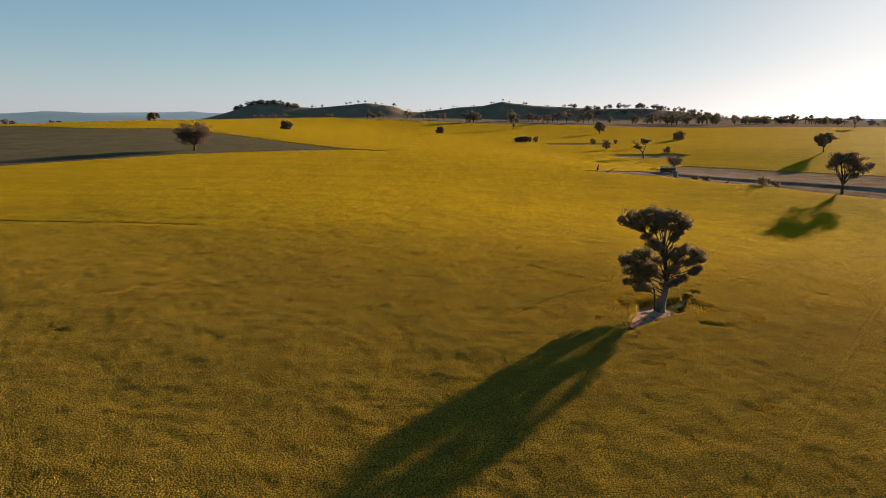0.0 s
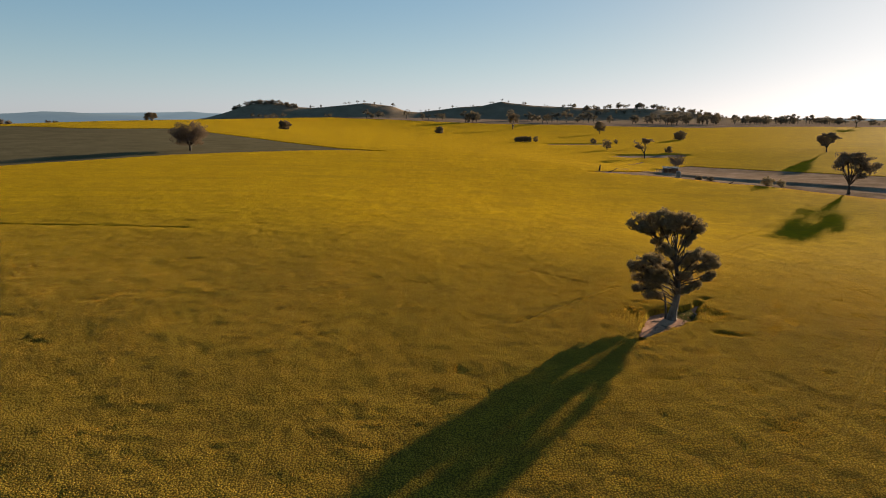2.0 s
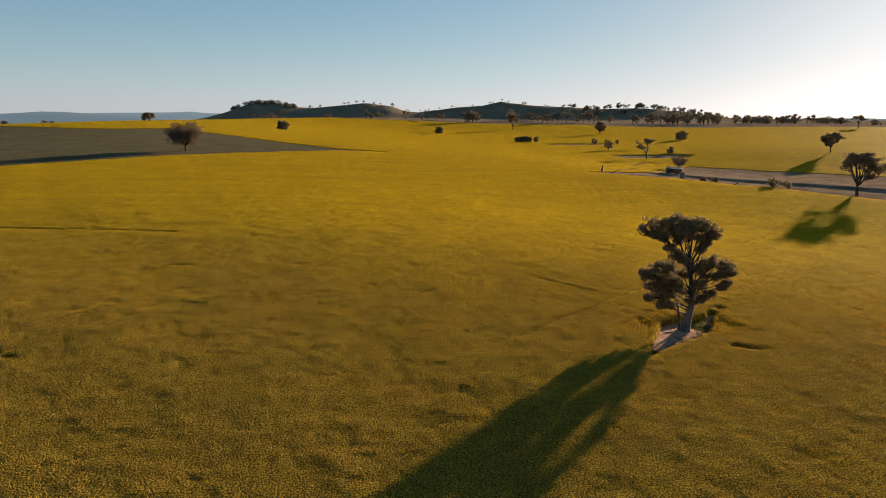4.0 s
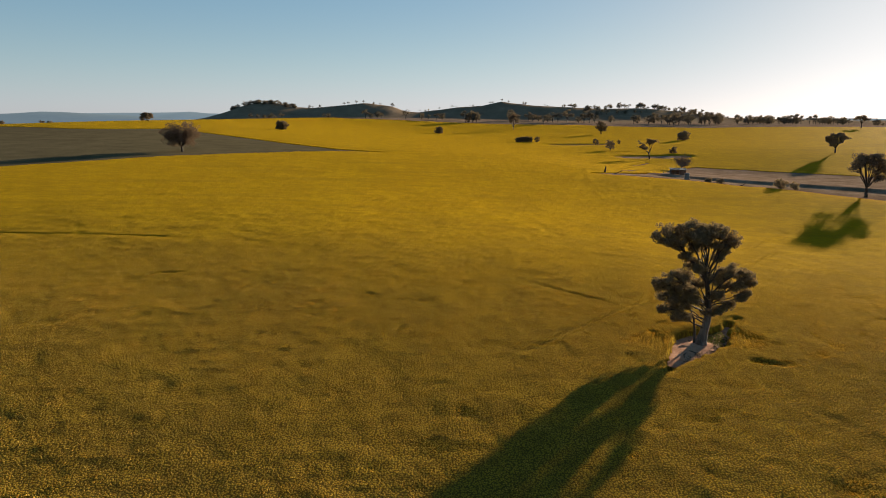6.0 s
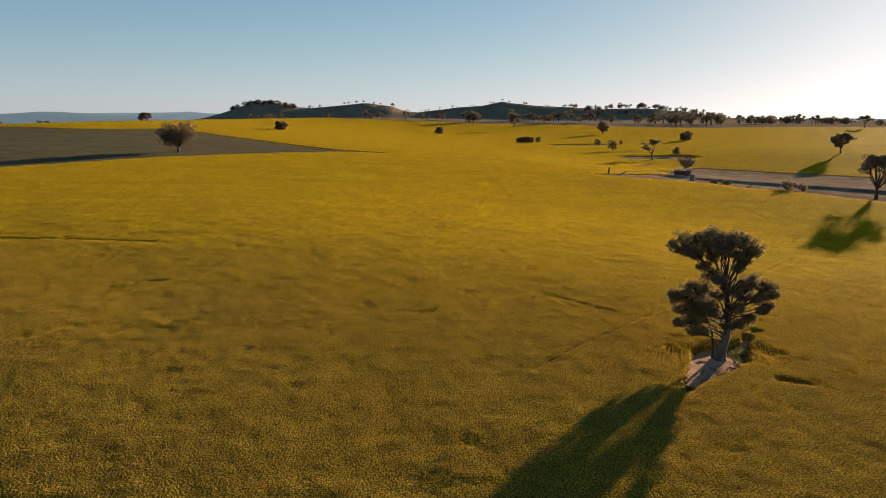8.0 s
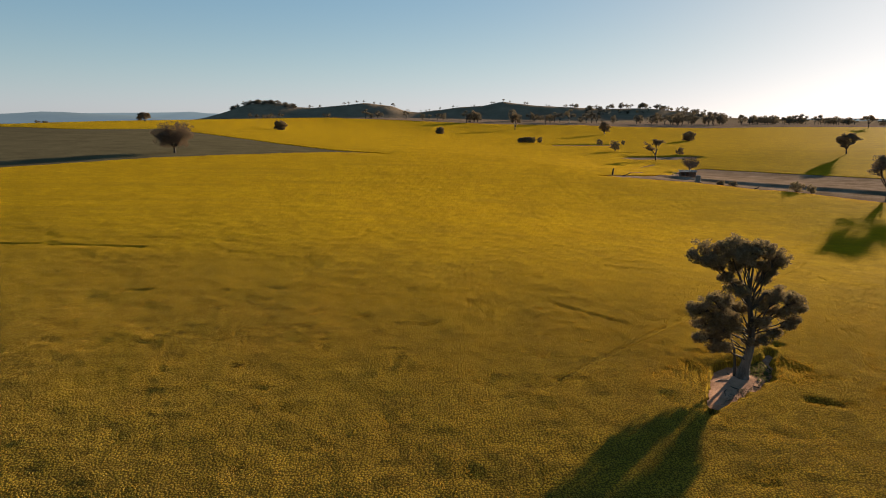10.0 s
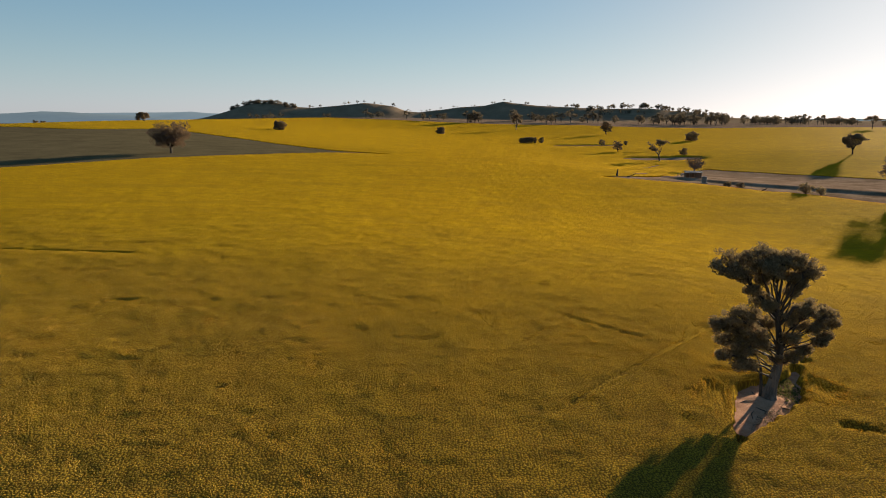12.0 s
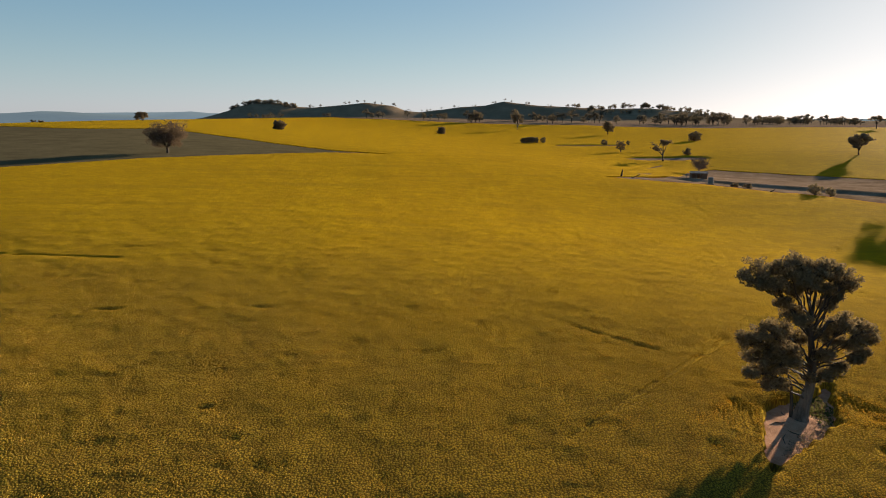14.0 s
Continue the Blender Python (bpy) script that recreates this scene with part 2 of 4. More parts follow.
def lay(x, y):
    """Height of the ground, without the creek."""
    x, y = np.asarray(x, float), np.asarray(y, float)
    far = smooth01(y, 950, 1350)
    side = np.maximum(smooth01(np.abs(x), 650, 1500), smooth01(-y, 150, 900))
    near = -3.24 - 0.0060 * np.clip(x, -700, 700) + 0.0202 * np.clip(y, -500, 1150)
    for cx, cy, r, h in RISES + RISES_FAR:
        near = near + h * np.exp(-((x - cx) ** 2 + (y - cy) ** 2) / (2 * r * r))
    plain_z = np.where(y > 600, 17.0, 6.0) + 4 * (fbm(x, y, 900, 2, 3) - 0.5)
    z = near * (1 - side) + plain_z * side
    z = z * (1 - far) + (22.0 - 6.0 * smooth01(y, 1700, 3000) - 14 * smooth01(-x, 450, 900)) * far
    crest = np.interp(x, CREST_X, CREST_Z)
    wob = 1500 + 40 * (vnoise(x, y * 0, 160, 5) - 0.5)
    z = z + crest * np.exp(-((y - wob) / np.where(y < wob, 88.0, 150.0)) ** 2) + smooth01(y, 1250, 1400) * smooth01(-y, -1800, -1600) * 3 * (fbm(x, y, 60, 3, 9) - 0.5)
    return z


CREEK_X = (40, 58, 78, 96, 110, 128, 142, 157, 262, 620)
CREEK_Y = (283, 277, 274, 267, 257, 247, 234, 219, 100, -290)


def ground(x, y):
    """Height of the ground with the creek bed cut into it."""
    x, y = np.asarray(x, float), np.asarray(y, float)
    off = (y - np.interp(x, CREEK_X, CREEK_Y)) * 0.72
    wide = smooth01(x, 60, 120)
    inside = (x > 30) & (x < 620)
    depth = np.where(inside, (0.5 + 1.3 * vnoise(x, y * 0.2, 19, 15)) * wide * smooth01(off + 2.4 * (vnoise(x, y, 9, 13) - 0.5), -9, -3) * smooth01(-off, -6.5, -4.5), 0.0)
    bank = np.where(inside, 0.45 * wide * np.exp(-((off - 9) / 4.0) ** 2), 0.0)
    return lay(x, y) - depth + bank + 0.10 * (fbm(x, y, 6, 3, 2) - 0.5)


def g1(x, y):
    return float(ground(x, y))


def axis(lo, hi, fine_lo, fine_hi, fine, grow, most):
    """Grid lines: evenly spaced in the fine stretch, wider and wider beyond it."""
    mid = list(np.arange(fine_lo, fine_hi + fine / 2, fine))
    up, step = [mid[-1]], fine
    while up[-1] < hi:
        step = min(step * grow, most)
        up.append(min(up[-1] + step, hi))
    down, step = [mid[0]], fine
    while down[-1] > lo:
        step = min(step * grow, most)
        down.append(max(down[-1] - step, lo))
    return np.array(down[:0:-1] + mid + up[1:])


def grid_faces(nx, ny):
    i = np.arange(nx * ny).reshape(ny, nx)
    return np.stack([i[:-1, :-1], i[:-1, 1:], i[1:, 1:], i[1:, :-1]], -1).reshape(-1, 4)


# edges of the fields, all as y over x
NEAR_END_X = (-900, -330, -143, -131, -118, -104.5, -80, -51, -11, 25, 41, 50, 69, 84, 97, 114, 126, 139, 250, 700)
NEAR_END_Y = (-800, -30, 222, 233, 249, 262, 281, 305, 308, 295, 266, 249, 245, 243, 235, 226, 213, 199, 82, -430)
FAR_START_X = (-1200, -700, -385, -338, -270, -242, -211, -174, -112, -89, -54, -12, 25, 43, 52, 75, 92, 108, 115, 137, 158, 177, 196, 400, 900)
FAR_START_Y = (700, 620, 548, 520, 477, 475, 497, 466, 396, 368, 332, 313, 299, 269, 254, 268, 286, 320, 338, 361, 347, 325, 282, 118, -300)
FAR_END_X = (-1200, -600, -420, -375, -350, -300, -190, -150, 0, 60, 190, 250, 300, 420, 700, 1000)
FAR_END_Y = (600, 620, 660, 740, 860, 1050, 1040, 985, 950, 935, 920, 830, 750, 700, 660, 600)


def build_ground():
    xs = axis(-4600, 4600, 30, 200, 1.6, 1.05, 18)
    xs = np.array([x for x in xs if abs(x) < 760] + [k * v for k in (-1, 1) for v in np.geomspace(770, 4700, 30)])
    xs.sort()
    ys = axis(-1500, 1800, 175, 345, 1.6, 1.05, 16)
    ys = np.concatenate([ys[ys > -300], np.linspace(-1500, -310, 25), np.geomspace(1820, 4900, 30)])
    ys.sort()
    X, Y = np.meshgrid(xs, ys)
    Z = ground(X, Y)
    verts = np.stack([X, Y, Z], -1).reshape(-1, 3)
    faces = grid_faces(len(xs), len(ys))
    me = quick_mesh("ground", verts, faces, M_GRASS, True)
    me.materials.append(M_PADDOCK)
    me.materials.append(M_SCRUB)
    c = verts[faces].mean(1)
    idx = np.zeros(len(faces), np.int32)
    idx[(c[:, 0] < -20) & (c[:, 1] > -700) & (c[:, 1] < 760)] = 1
    idx[(c[:, 1] > 1130) & (c[:, 1] < 1900)] = 2
    me.polygons.foreach_set("material_index", idx)
    tagged(new("ground", me), "rolling farmland with dry grass, fallow earth and scrubby hills", "ground", kind="structure")


build_ground()

# the bare island round the old tree: x, y
ISLAND = ((24.8, 78.4), (26.0, 80.4), (27.8, 81.5), (29.4, 82.4), (31.8, 83.6), (33.8, 85.6), (35.6, 87.0), (33.6, 84.0), (31.7, 80.4), (30.6, 78.0),
          (28.2, 75.9), (26.0, 74.2), (24.2, 72.9), (22.8, 71.6), (21.7, 70.4), (22.0, 71.9), (22.7, 73.7), (23.7, 75.9))


def island(x, y):
    """Signed distance to the island's edge, negative inside."""
    best, inside = np.full(np.shape(x), 1e9), np.zeros(np.shape(x), bool)
    for (ax, ay), (bx, by) in zip(ISLAND, ISLAND[1:] + ISLAND[:1]):
        ex, ey = bx - ax, by - ay
        t = np.clip(((x - ax) * ex + (y - ay) * ey) / (ex * ex + ey * ey), 0, 1)
        best = np.minimum(best, np.hypot(x - ax - t * ex, y - ay - t * ey))
        cross = ((ay > y) != (by > y)) & (x < (bx - ax) * (y - ay) / (by - ay + 1e-12) + ax)
        inside ^= cross
    return np.where(inside, -best, best)


# gaps in the crop: x0, y0, x1, y1, half width, depth
GAPS = ((12.9, 96.8, 20.4, 90.9, 0.18, 0.17), (-90, 122.6, -48, 118.6, 0.10, 0.34), (31.6, 73.6, 34.0, 72.9, 0.30, 0.42),
        (-43.4, 66.9, -42.8, 66.8, 0.22, 0.4), (-20.2, 76.6, -19.8, 76.7, 0.22, 0.35), (-39.2, 97.4, -37.6, 97.6, 0.25, 0.35),
        (8, 73.4, 40.4, 106.6, 0.1, 0.2), (40.4, 106.6, 66, 136, 0.1, 0.2), (60, 137, 112, 195, 0.14, 0.22), (18, 34, 80, 107.5, 0.08, 0.09),
        (-37, 52, -7, 81, 0.06, 0.08), (-51, 61, -26, 86, 0.06, 0.08), (-24, 81, 22, 134, 0.07, 0.09))
# grassy washes left unsown in the far field
WASHES = ((111, 399, 144, 405, 7.0, 2.4), (92, 522, 124, 519, 11.0, 2.4), (92, 421, 122, 434, 1.6, 1.8), (71, 303, 114, 371, 1.3, 1.6), (74, 279, 89, 302, 1.6, 2.0))


def gap_depth(x, y):
    d = np.zeros(np.shape(x))
    for ax, ay, bx, by, half, deep in GAPS + WASHES:
        ex, ey = bx - ax, by - ay
        t = np.clip(((x - ax) * ex + (y - ay) * ey) / (ex * ex + ey * ey), 0, 1)
        r = np.hypot(x - ax - t * ex, y - ay - t * ey) + 0.25 * (vnoise(x, y, 0.8, 4) - 0.5)
        d = np.maximum(d, deep * smooth01(-r, -half - 0.25, -half))
    return d


def sparse(x, y):
    """1 where the crop stands thin, in open drill rows beside the island."""
    d = island(x, y) + 1.2 * (vnoise(x, y, 2.0, 14) - 0.5)
    side = np.maximum(np.exp(-(((x - 23.0) / 2.0) ** 2 + ((y - 77.6) / 3.4) ** 2)), 0.8 * np.exp(-(((x - 33.9) / 2.0) ** 2 + ((y - 80.6) / 3.2) ** 2)))
    return smooth01(side + 0.9 * (fbm(x, y, 1.6, 2, 16) - 0.5), 0.1, 0.75) * smooth01(d, 0.0, 0.4)


def canopy(x, y):
    """Height of the crop above the ground."""
    big = fbm(x, y, 14, 3, 1)
    mid = fbm(x * 0.75, y, 2.6, 3, 6)
    small = vnoise(x, y, 0.7, 8)
    h = 1.02 + 0.26 * (big - 0.5) + 0.17 * (mid - 0.5) + 0.10 * (small - 0.5) - 0.3 * sparse(x, y)
    return h * (0.78 + 0.22 * smooth01(island(x, y), 0.0, 1.2)) - gap_depth(x, y)


def crop_sheet(name, xs, ys, start, end, label, mat, hole=False, tall=1.0):
    """A crop with its top and its sides down to the soil, between two edges given as y over x."""
    X, Y = np.meshgrid(xs, ys)
    lo, hi = start(X), end(X)
    prev = np.vstack([Y[:1], Y[:-1]])
    nxt = np.vstack([Y[1:], Y[-1:]])
    past, before = prev >= hi, nxt <= lo
    for k in (-3, -2, -1, 1, 2, 3):
        past, before = past & np.roll(prev >= hi, k, 1), before & np.roll(nxt <= lo, k, 1)
    low = past | before
    edge = 0.5 * (vnoise(X, X * 0, 3.0, 3) - 0.5)
    YY = np.clip(Y, lo, hi) + np.where((Y >= hi) | (Y <= lo), edge, 0)
    Z = lay(X, YY) + canopy(X, YY) * (tall if hole else tall * (0.4 + 0.6 * smooth01(YY - lo, 0, 16)))
    Z = np.where(low, lay(X, YY) - 0.2, Z)
    if hole:
        d = island(X, YY) + 0.5 * (vnoise(X, YY, 1.1, 2) - 0.5)
        Z = np.where(d < 0.0, lay(X, YY) - 0.6, Z)
    faces = grid_faces(len(xs), len(ys))
    span = np.ptp(YY.ravel()[faces], axis=1)
    zspan = np.ptp(Z.ravel()[faces], axis=1)
    lows = low.ravel()[faces].all(1)
    faces = faces[~lows & ((span > 1e-4) | (zspan > 1e-4))]
    me = quick_mesh(name, np.stack([X, YY, Z], -1).reshape(-1, 3), faces, mat, True)
    wall = low.ravel()[faces].any(1)
    me.polygons.foreach_set("use_smooth", ~wall)
    rim = np.zeros(X.size, bool)
    rim[faces[wall].ravel()] = True
    ends = np.empty(len(me.edges) * 2, np.int32)
    me.edges.foreach_get("vertices", ends)
    me.edges.foreach_set("use_edge_sharp", rim[ends].reshape(-1, 2).all(1))
    return tagged(new(name, me), label, "canola", kind="stuff")


near_end = lambda x: np.interp(x, NEAR_END_X, NEAR_END_Y)
far_start = lambda x: np.interp(x, FAR_START_X, FAR_START_Y)
far_end = lambda x: np.interp(x, FAR_END_X, FAR_END_Y)

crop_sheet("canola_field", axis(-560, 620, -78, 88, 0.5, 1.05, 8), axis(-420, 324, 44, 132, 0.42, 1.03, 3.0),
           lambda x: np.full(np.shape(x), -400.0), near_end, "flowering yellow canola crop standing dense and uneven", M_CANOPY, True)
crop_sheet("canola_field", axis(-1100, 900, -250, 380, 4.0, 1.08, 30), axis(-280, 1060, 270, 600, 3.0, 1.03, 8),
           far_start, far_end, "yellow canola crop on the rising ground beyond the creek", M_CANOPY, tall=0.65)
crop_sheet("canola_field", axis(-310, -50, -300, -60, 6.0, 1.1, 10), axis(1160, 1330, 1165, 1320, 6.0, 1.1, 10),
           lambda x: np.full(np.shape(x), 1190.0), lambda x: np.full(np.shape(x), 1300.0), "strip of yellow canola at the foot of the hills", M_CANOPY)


# ------------------------------------------------------------------ flower heads over the nearest crop
def flower_heads(step, y0, y1, slope, size, seed):
    rng = np.random.default_rng(seed)
    wide = slope * y1 + 8
    x, y = np.meshgrid(np.arange(-wide, wide, step), np.arange(y0, y1, step))
    x, y = x.ravel(), y.ravel()
    inside = np.abs(x) < slope * y + 8
    x, y = x[inside], y[inside]
    count = len(x)
    x, y = x + rng.uniform(-0.42, 0.42, count) * step, y + rng.uniform(-0.42, 0.42, count) * step
    keep = (island(x, y) > 0.25) & (gap_depth(x, y) < 0.1) & (y < near_end(x) - 0.3)
    keep &= rng.random(count) < (smooth01(fbm(x, y, 5, 3, 11), 0.3, 0.5) * 0.15 + 0.75) * (1 - 0.97 * smooth01(y, 78, 128))
    row = ((x * 0.94 - y * 0.34) / 0.42) % 1.0
    keep &= (sparse(x, y) < 0.25 + 0.5 * rng.random(count)) | (row < 0.38)
    x, y = x[keep], y[keep]
    n = len(x)
    z = lay(x, y) + canopy(x, y) - 0.03 + 0.2 * sparse(x, y)
    s = size * (0.75 + 0.5 * rng.random(n))
    turn = rng.random(n) * 6.283
    lean = (rng.random((n, 2)) - 0.5) * 0.5
    ring = []
    for k in range(3):
        a = turn + k * 2.094
        ring.append(np.stack([x + s * 0.75 * np.cos(a), y + s * 0.75 * np.sin(a), z - s * 0.35 + s * 0.5 * rng.random(n)], -1))
    top = np.stack([x + s * lean[:, 0], y + s * lean[:, 1], z + s * 0.85], -1)
    verts = np.stack(ring + [top], 1).reshape(-1, 3)
    tri = np.array([(0, 1, 3), (1, 2, 3), (2, 0, 3)])
    faces = (np.arange(n)[:, None, None] * 4 + tri).reshape(-1, 3)
    me = quick_mesh("flower_heads", verts, faces, M_FLOWER)
    tagged(new("canola_flowers", me), "loose yellow canola flower heads on green stalks", "flowers", kind="stuff")


flower_heads(0.16, 33, 92, 0.78, 0.084, 21)
flower_heads(0.2, 92, 128, 0.76, 0.1, 22)


# ------------------------------------------------------------------ trees
def tube(verts, faces, pts, radii, sides=7):
    """A tapering limb along pts."""
    base = len(verts)
    for k, (p, r) in enumerate(zip(pts, radii)):
        d = (pts[min(k + 1, len(pts) - 1)] - pts[max(k - 1, 0)]).normalized()
        u = d.orthogonal().normalized()
        v = d.cross(u)
        for q in range(sides):
            a = 6.28319 * q / sides
            verts.append(p + (u * math.cos(a) + v * math.sin(a)) * r)
    for k in range(len(pts) - 1):
        for q in range(sides):
            a, b = base + k * sides + q, base + k * sides + (q + 1) % sides
            faces.append((a, b, b + sides, a + sides))
    faces.append(tuple(base + (len(pts) - 1) * sides + q for q in range(sides)))


def limb(rng, a, b, r0, r1, sag=0.12, steps=6):
    """Points and radii of a crooked limb from a to b."""
    a, b = Vector(a), Vector(b)
    length = (b - a).length
    side = Vector((rng.uniform(-1, 1), rng.uniform(-1, 1), rng.uniform(-0.2, 1.0))) * length * sag
    pts, radii = [], []
    for k in range(steps + 1):
        t = k / steps
        w = Vector((rng.uniform(-1, 1), rng.uniform(-1, 1), rng.uniform(-1, 1))) * length * 0.025 * (0 < k < steps)
        pts.append(a.lerp(b, t) + side * 4 * t * (1 - t) * 0.5 + w)
        radii.append(r0 + (r1 - r0) * t ** 0.8)
    return pts, radii


def leaves(rng, clumps, per, size, spread=1.0, droop=0.6):
    """Leaf blades round clump centres (x, y, z, r): arrays of vertices and faces."""
    out = []
    for cx, cy, cz, r in clumps:
        n = max(6, int(per * (r / size) ** 2))
        d = rng.normal(size=(n, 3))
        d /= np.linalg.norm(d, axis=1)[:, None]
        rad = r * (0.35 + 0.65 * rng.random(n) ** 0.6)[:, None] * spread
        c = np.array([cx, cy, cz]) + d * rad * np.array([1, 1, 0.75])
        ax = rng.normal(size=(n, 3)) * np.array([1, 1, 0.8]) - np.array([0, 0, droop])
        ax /= np.linalg.norm(ax, axis=1)[:, None]
        sd = np.cross(ax, rng.normal(size=(n, 3)))
        sd /= np.linalg.norm(sd, axis=1)[:, None] + 1e-9
        ln = size * (0.6 + 0.8 * rng.random(n))[:, None]
        wd = ln * 0.42
        out.append(np.stack([c - ax * ln, c + sd * wd, c + ax * ln, c - sd * wd], 1))
    v = np.concatenate(out).reshape(-1, 3)
    return v, np.arange(len(v)).reshape(-1, 4)


def sub_clumps(rng, centre, radius, count, small):
    """Small clumps filling an uneven ball, denser on its top and outside."""
    made = []
    for _ in range(count):
        d = Vector(rng.normal(size=3)).normalized()
        d.z = d.z * 0.8 + 0.12
        k = radius * (0.45 + 0.6 * rng.random())
        made.append((centre[0] + d.x * k, centre[1] + d.y * k, centre[2] + d.z * k * 0.85, small * (0.6 + 0.8 * rng.random())))
    return made


def leafy_tree(name, height, width, seed, trunk_part=0.3, masses=9, per=3.2, size=0.22, small=0.7, forks=3, leaf_mat=None, bark_mat=None, flat=1.0, sides=6, subs=15, twigs=True):
    """A gum of that height and width, its foot at the origin: trunk with limbs, and a crown of clumps."""
    import random as rnd
    r = rnd.Random(seed)
    rng = np.random.default_rng(seed)
    verts, faces = [], []
    root = height * 0.032 + 0.1
    fork = Vector((r.uniform(-0.04, 0.04) * height, r.uniform(-0.04, 0.04) * height, height * trunk_part))
    pts, rad = limb(r, (0, 0, -0.35), fork, root * 1.25, root * 0.85, 0.05)
    rad[0] *= 1.35
    tube(verts, faces, pts, rad, sides + 1)
    clumps = []
    crown_h = height * (1 - trunk_part)
    mid = height * trunk_part + crown_h * 0.5
    for k in range(masses):
        a = k * 2.399 + r.uniform(-0.5, 0.5)
        up = -0.8 + 1.7 * (k + 0.5) / masses
        ring = math.sqrt(max(0.05, 1 - up * up * 0.8)) * r.uniform(0.45, 0.8)
        c = Vector((math.cos(a) * ring * width * 0.42, math.sin(a) * ring * width * 0.42, mid + up * crown_h * 0.44 * flat))
        rr = width * r.uniform(0.17, 0.25)
        pts, rad = limb(r, fork if k % 2 else fork * 0.92, c, root * r.uniform(0.35, 0.6), 0.04, 0.15)
        tube(verts, faces, pts, rad, sides)
        cl = sub_clumps(rng, c, rr, subs, small * width / 10)
        clumps += cl
        for q in cl[::3] if twigs else ():
            p2, r2 = limb(r, pts[-2], q[:3], root * 0.12, 0.02, 0.1, 3)
            tube(verts, faces, p2, r2, 4)
    tree = new(name)
    part("trunk", mesh_of("trunk", verts, faces, [bark_mat or M_DARK_BARK], smooth=True), tree)
    lv, lf = leaves(rng, clumps, per, size)
    part("crown", quick_mesh("crown", lv, lf, leaf_mat or M_TREE), tree)
    return tree


def spreading_gum(name, height, width, seed, trunk_part=0.34, limbs=6, lobes=3, lobe=0.13, per=3.0, size=0.2, subs=9, leaf_mat=None, bark_mat=None, lean=0.0, low=0.52, sides=6):
    """An open gum: a forked trunk, crooked limbs, and separate flattened lobes of foliage with gaps between them."""
    import random as rnd
    r, rng = rnd.Random(seed), np.random.default_rng(seed)
    verts, faces, clumps = [], [], []
    root = height * 0.026 + 0.1
    fork = Vector((r.uniform(-0.05, 0.05) * height, r.uniform(-0.05, 0.05) * height, height * trunk_part))
    pts, rad = limb(r, (0, 0, -0.35), fork, root * 1.3, root * 0.85, 0.06)
    rad[0] *= 1.35
    tube(verts, faces, pts, rad, sides + 1)
    for k in range(limbs):
        a = k * 2.399 + r.uniform(-0.4, 0.4)
        out = 0.10 if k == 0 else math.sqrt(r.uniform(0.06, 1.0))
        up = 0.92 if k == 0 else low + (0.9 - low) * math.sqrt(max(0.0, 1 - out * out)) + r.uniform(-0.06, 0.08)
        tip = Vector((math.cos(a) * out * width * 0.34, math.sin(a) * out * width * 0.34, height * up))
        tip.x += lean * tip.z
        pts, rad = limb(r, fork, tip, root * r.uniform(0.45, 0.65), 0.05, 0.12)
        tube(verts, faces, pts, rad, sides)
        ends = [tip] + [tip + Vector((r.gauss(0, 1), r.gauss(0, 1), r.gauss(0.1, 0.6))) * width * 0.09 for _ in range(lobes - 1)]
        for e in ends:
            p2, r2 = limb(r, pts[r.choice((-2, -3))], e, root * 0.22, 0.03, 0.1, 4)
            tube(verts, faces, p2, r2, 5)
            rr = width * lobe * r.uniform(0.65, 1.2)
            for _ in range(subs):
                d = Vector(rng.normal(size=3)).normalized() * rr * (0.35 + 0.65 * rng.random())
                c = e + Vector((d.x, d.y, d.z * 0.6))
                clumps.append((c.x, c.y, min(c.z, height), rr * 0.42 * (0.7 + 0.6 * rng.random())))
                if sides > 4:
                    p3, r3 = limb(r, p2[-2], c, root * 0.07, 0.015, 0.1, 2)
                    tube(verts, faces, p3, r3, 3)
    tree = new(name)
    part("trunk", mesh_of("trunk", verts, faces, [bark_mat or M_DARK_BARK], smooth=True), tree)
    lv, lf = leaves(rng, clumps, per, size)
    part("crown", quick_mesh("crown", lv, lf, leaf_mat or M_TREE), tree)
    return tree


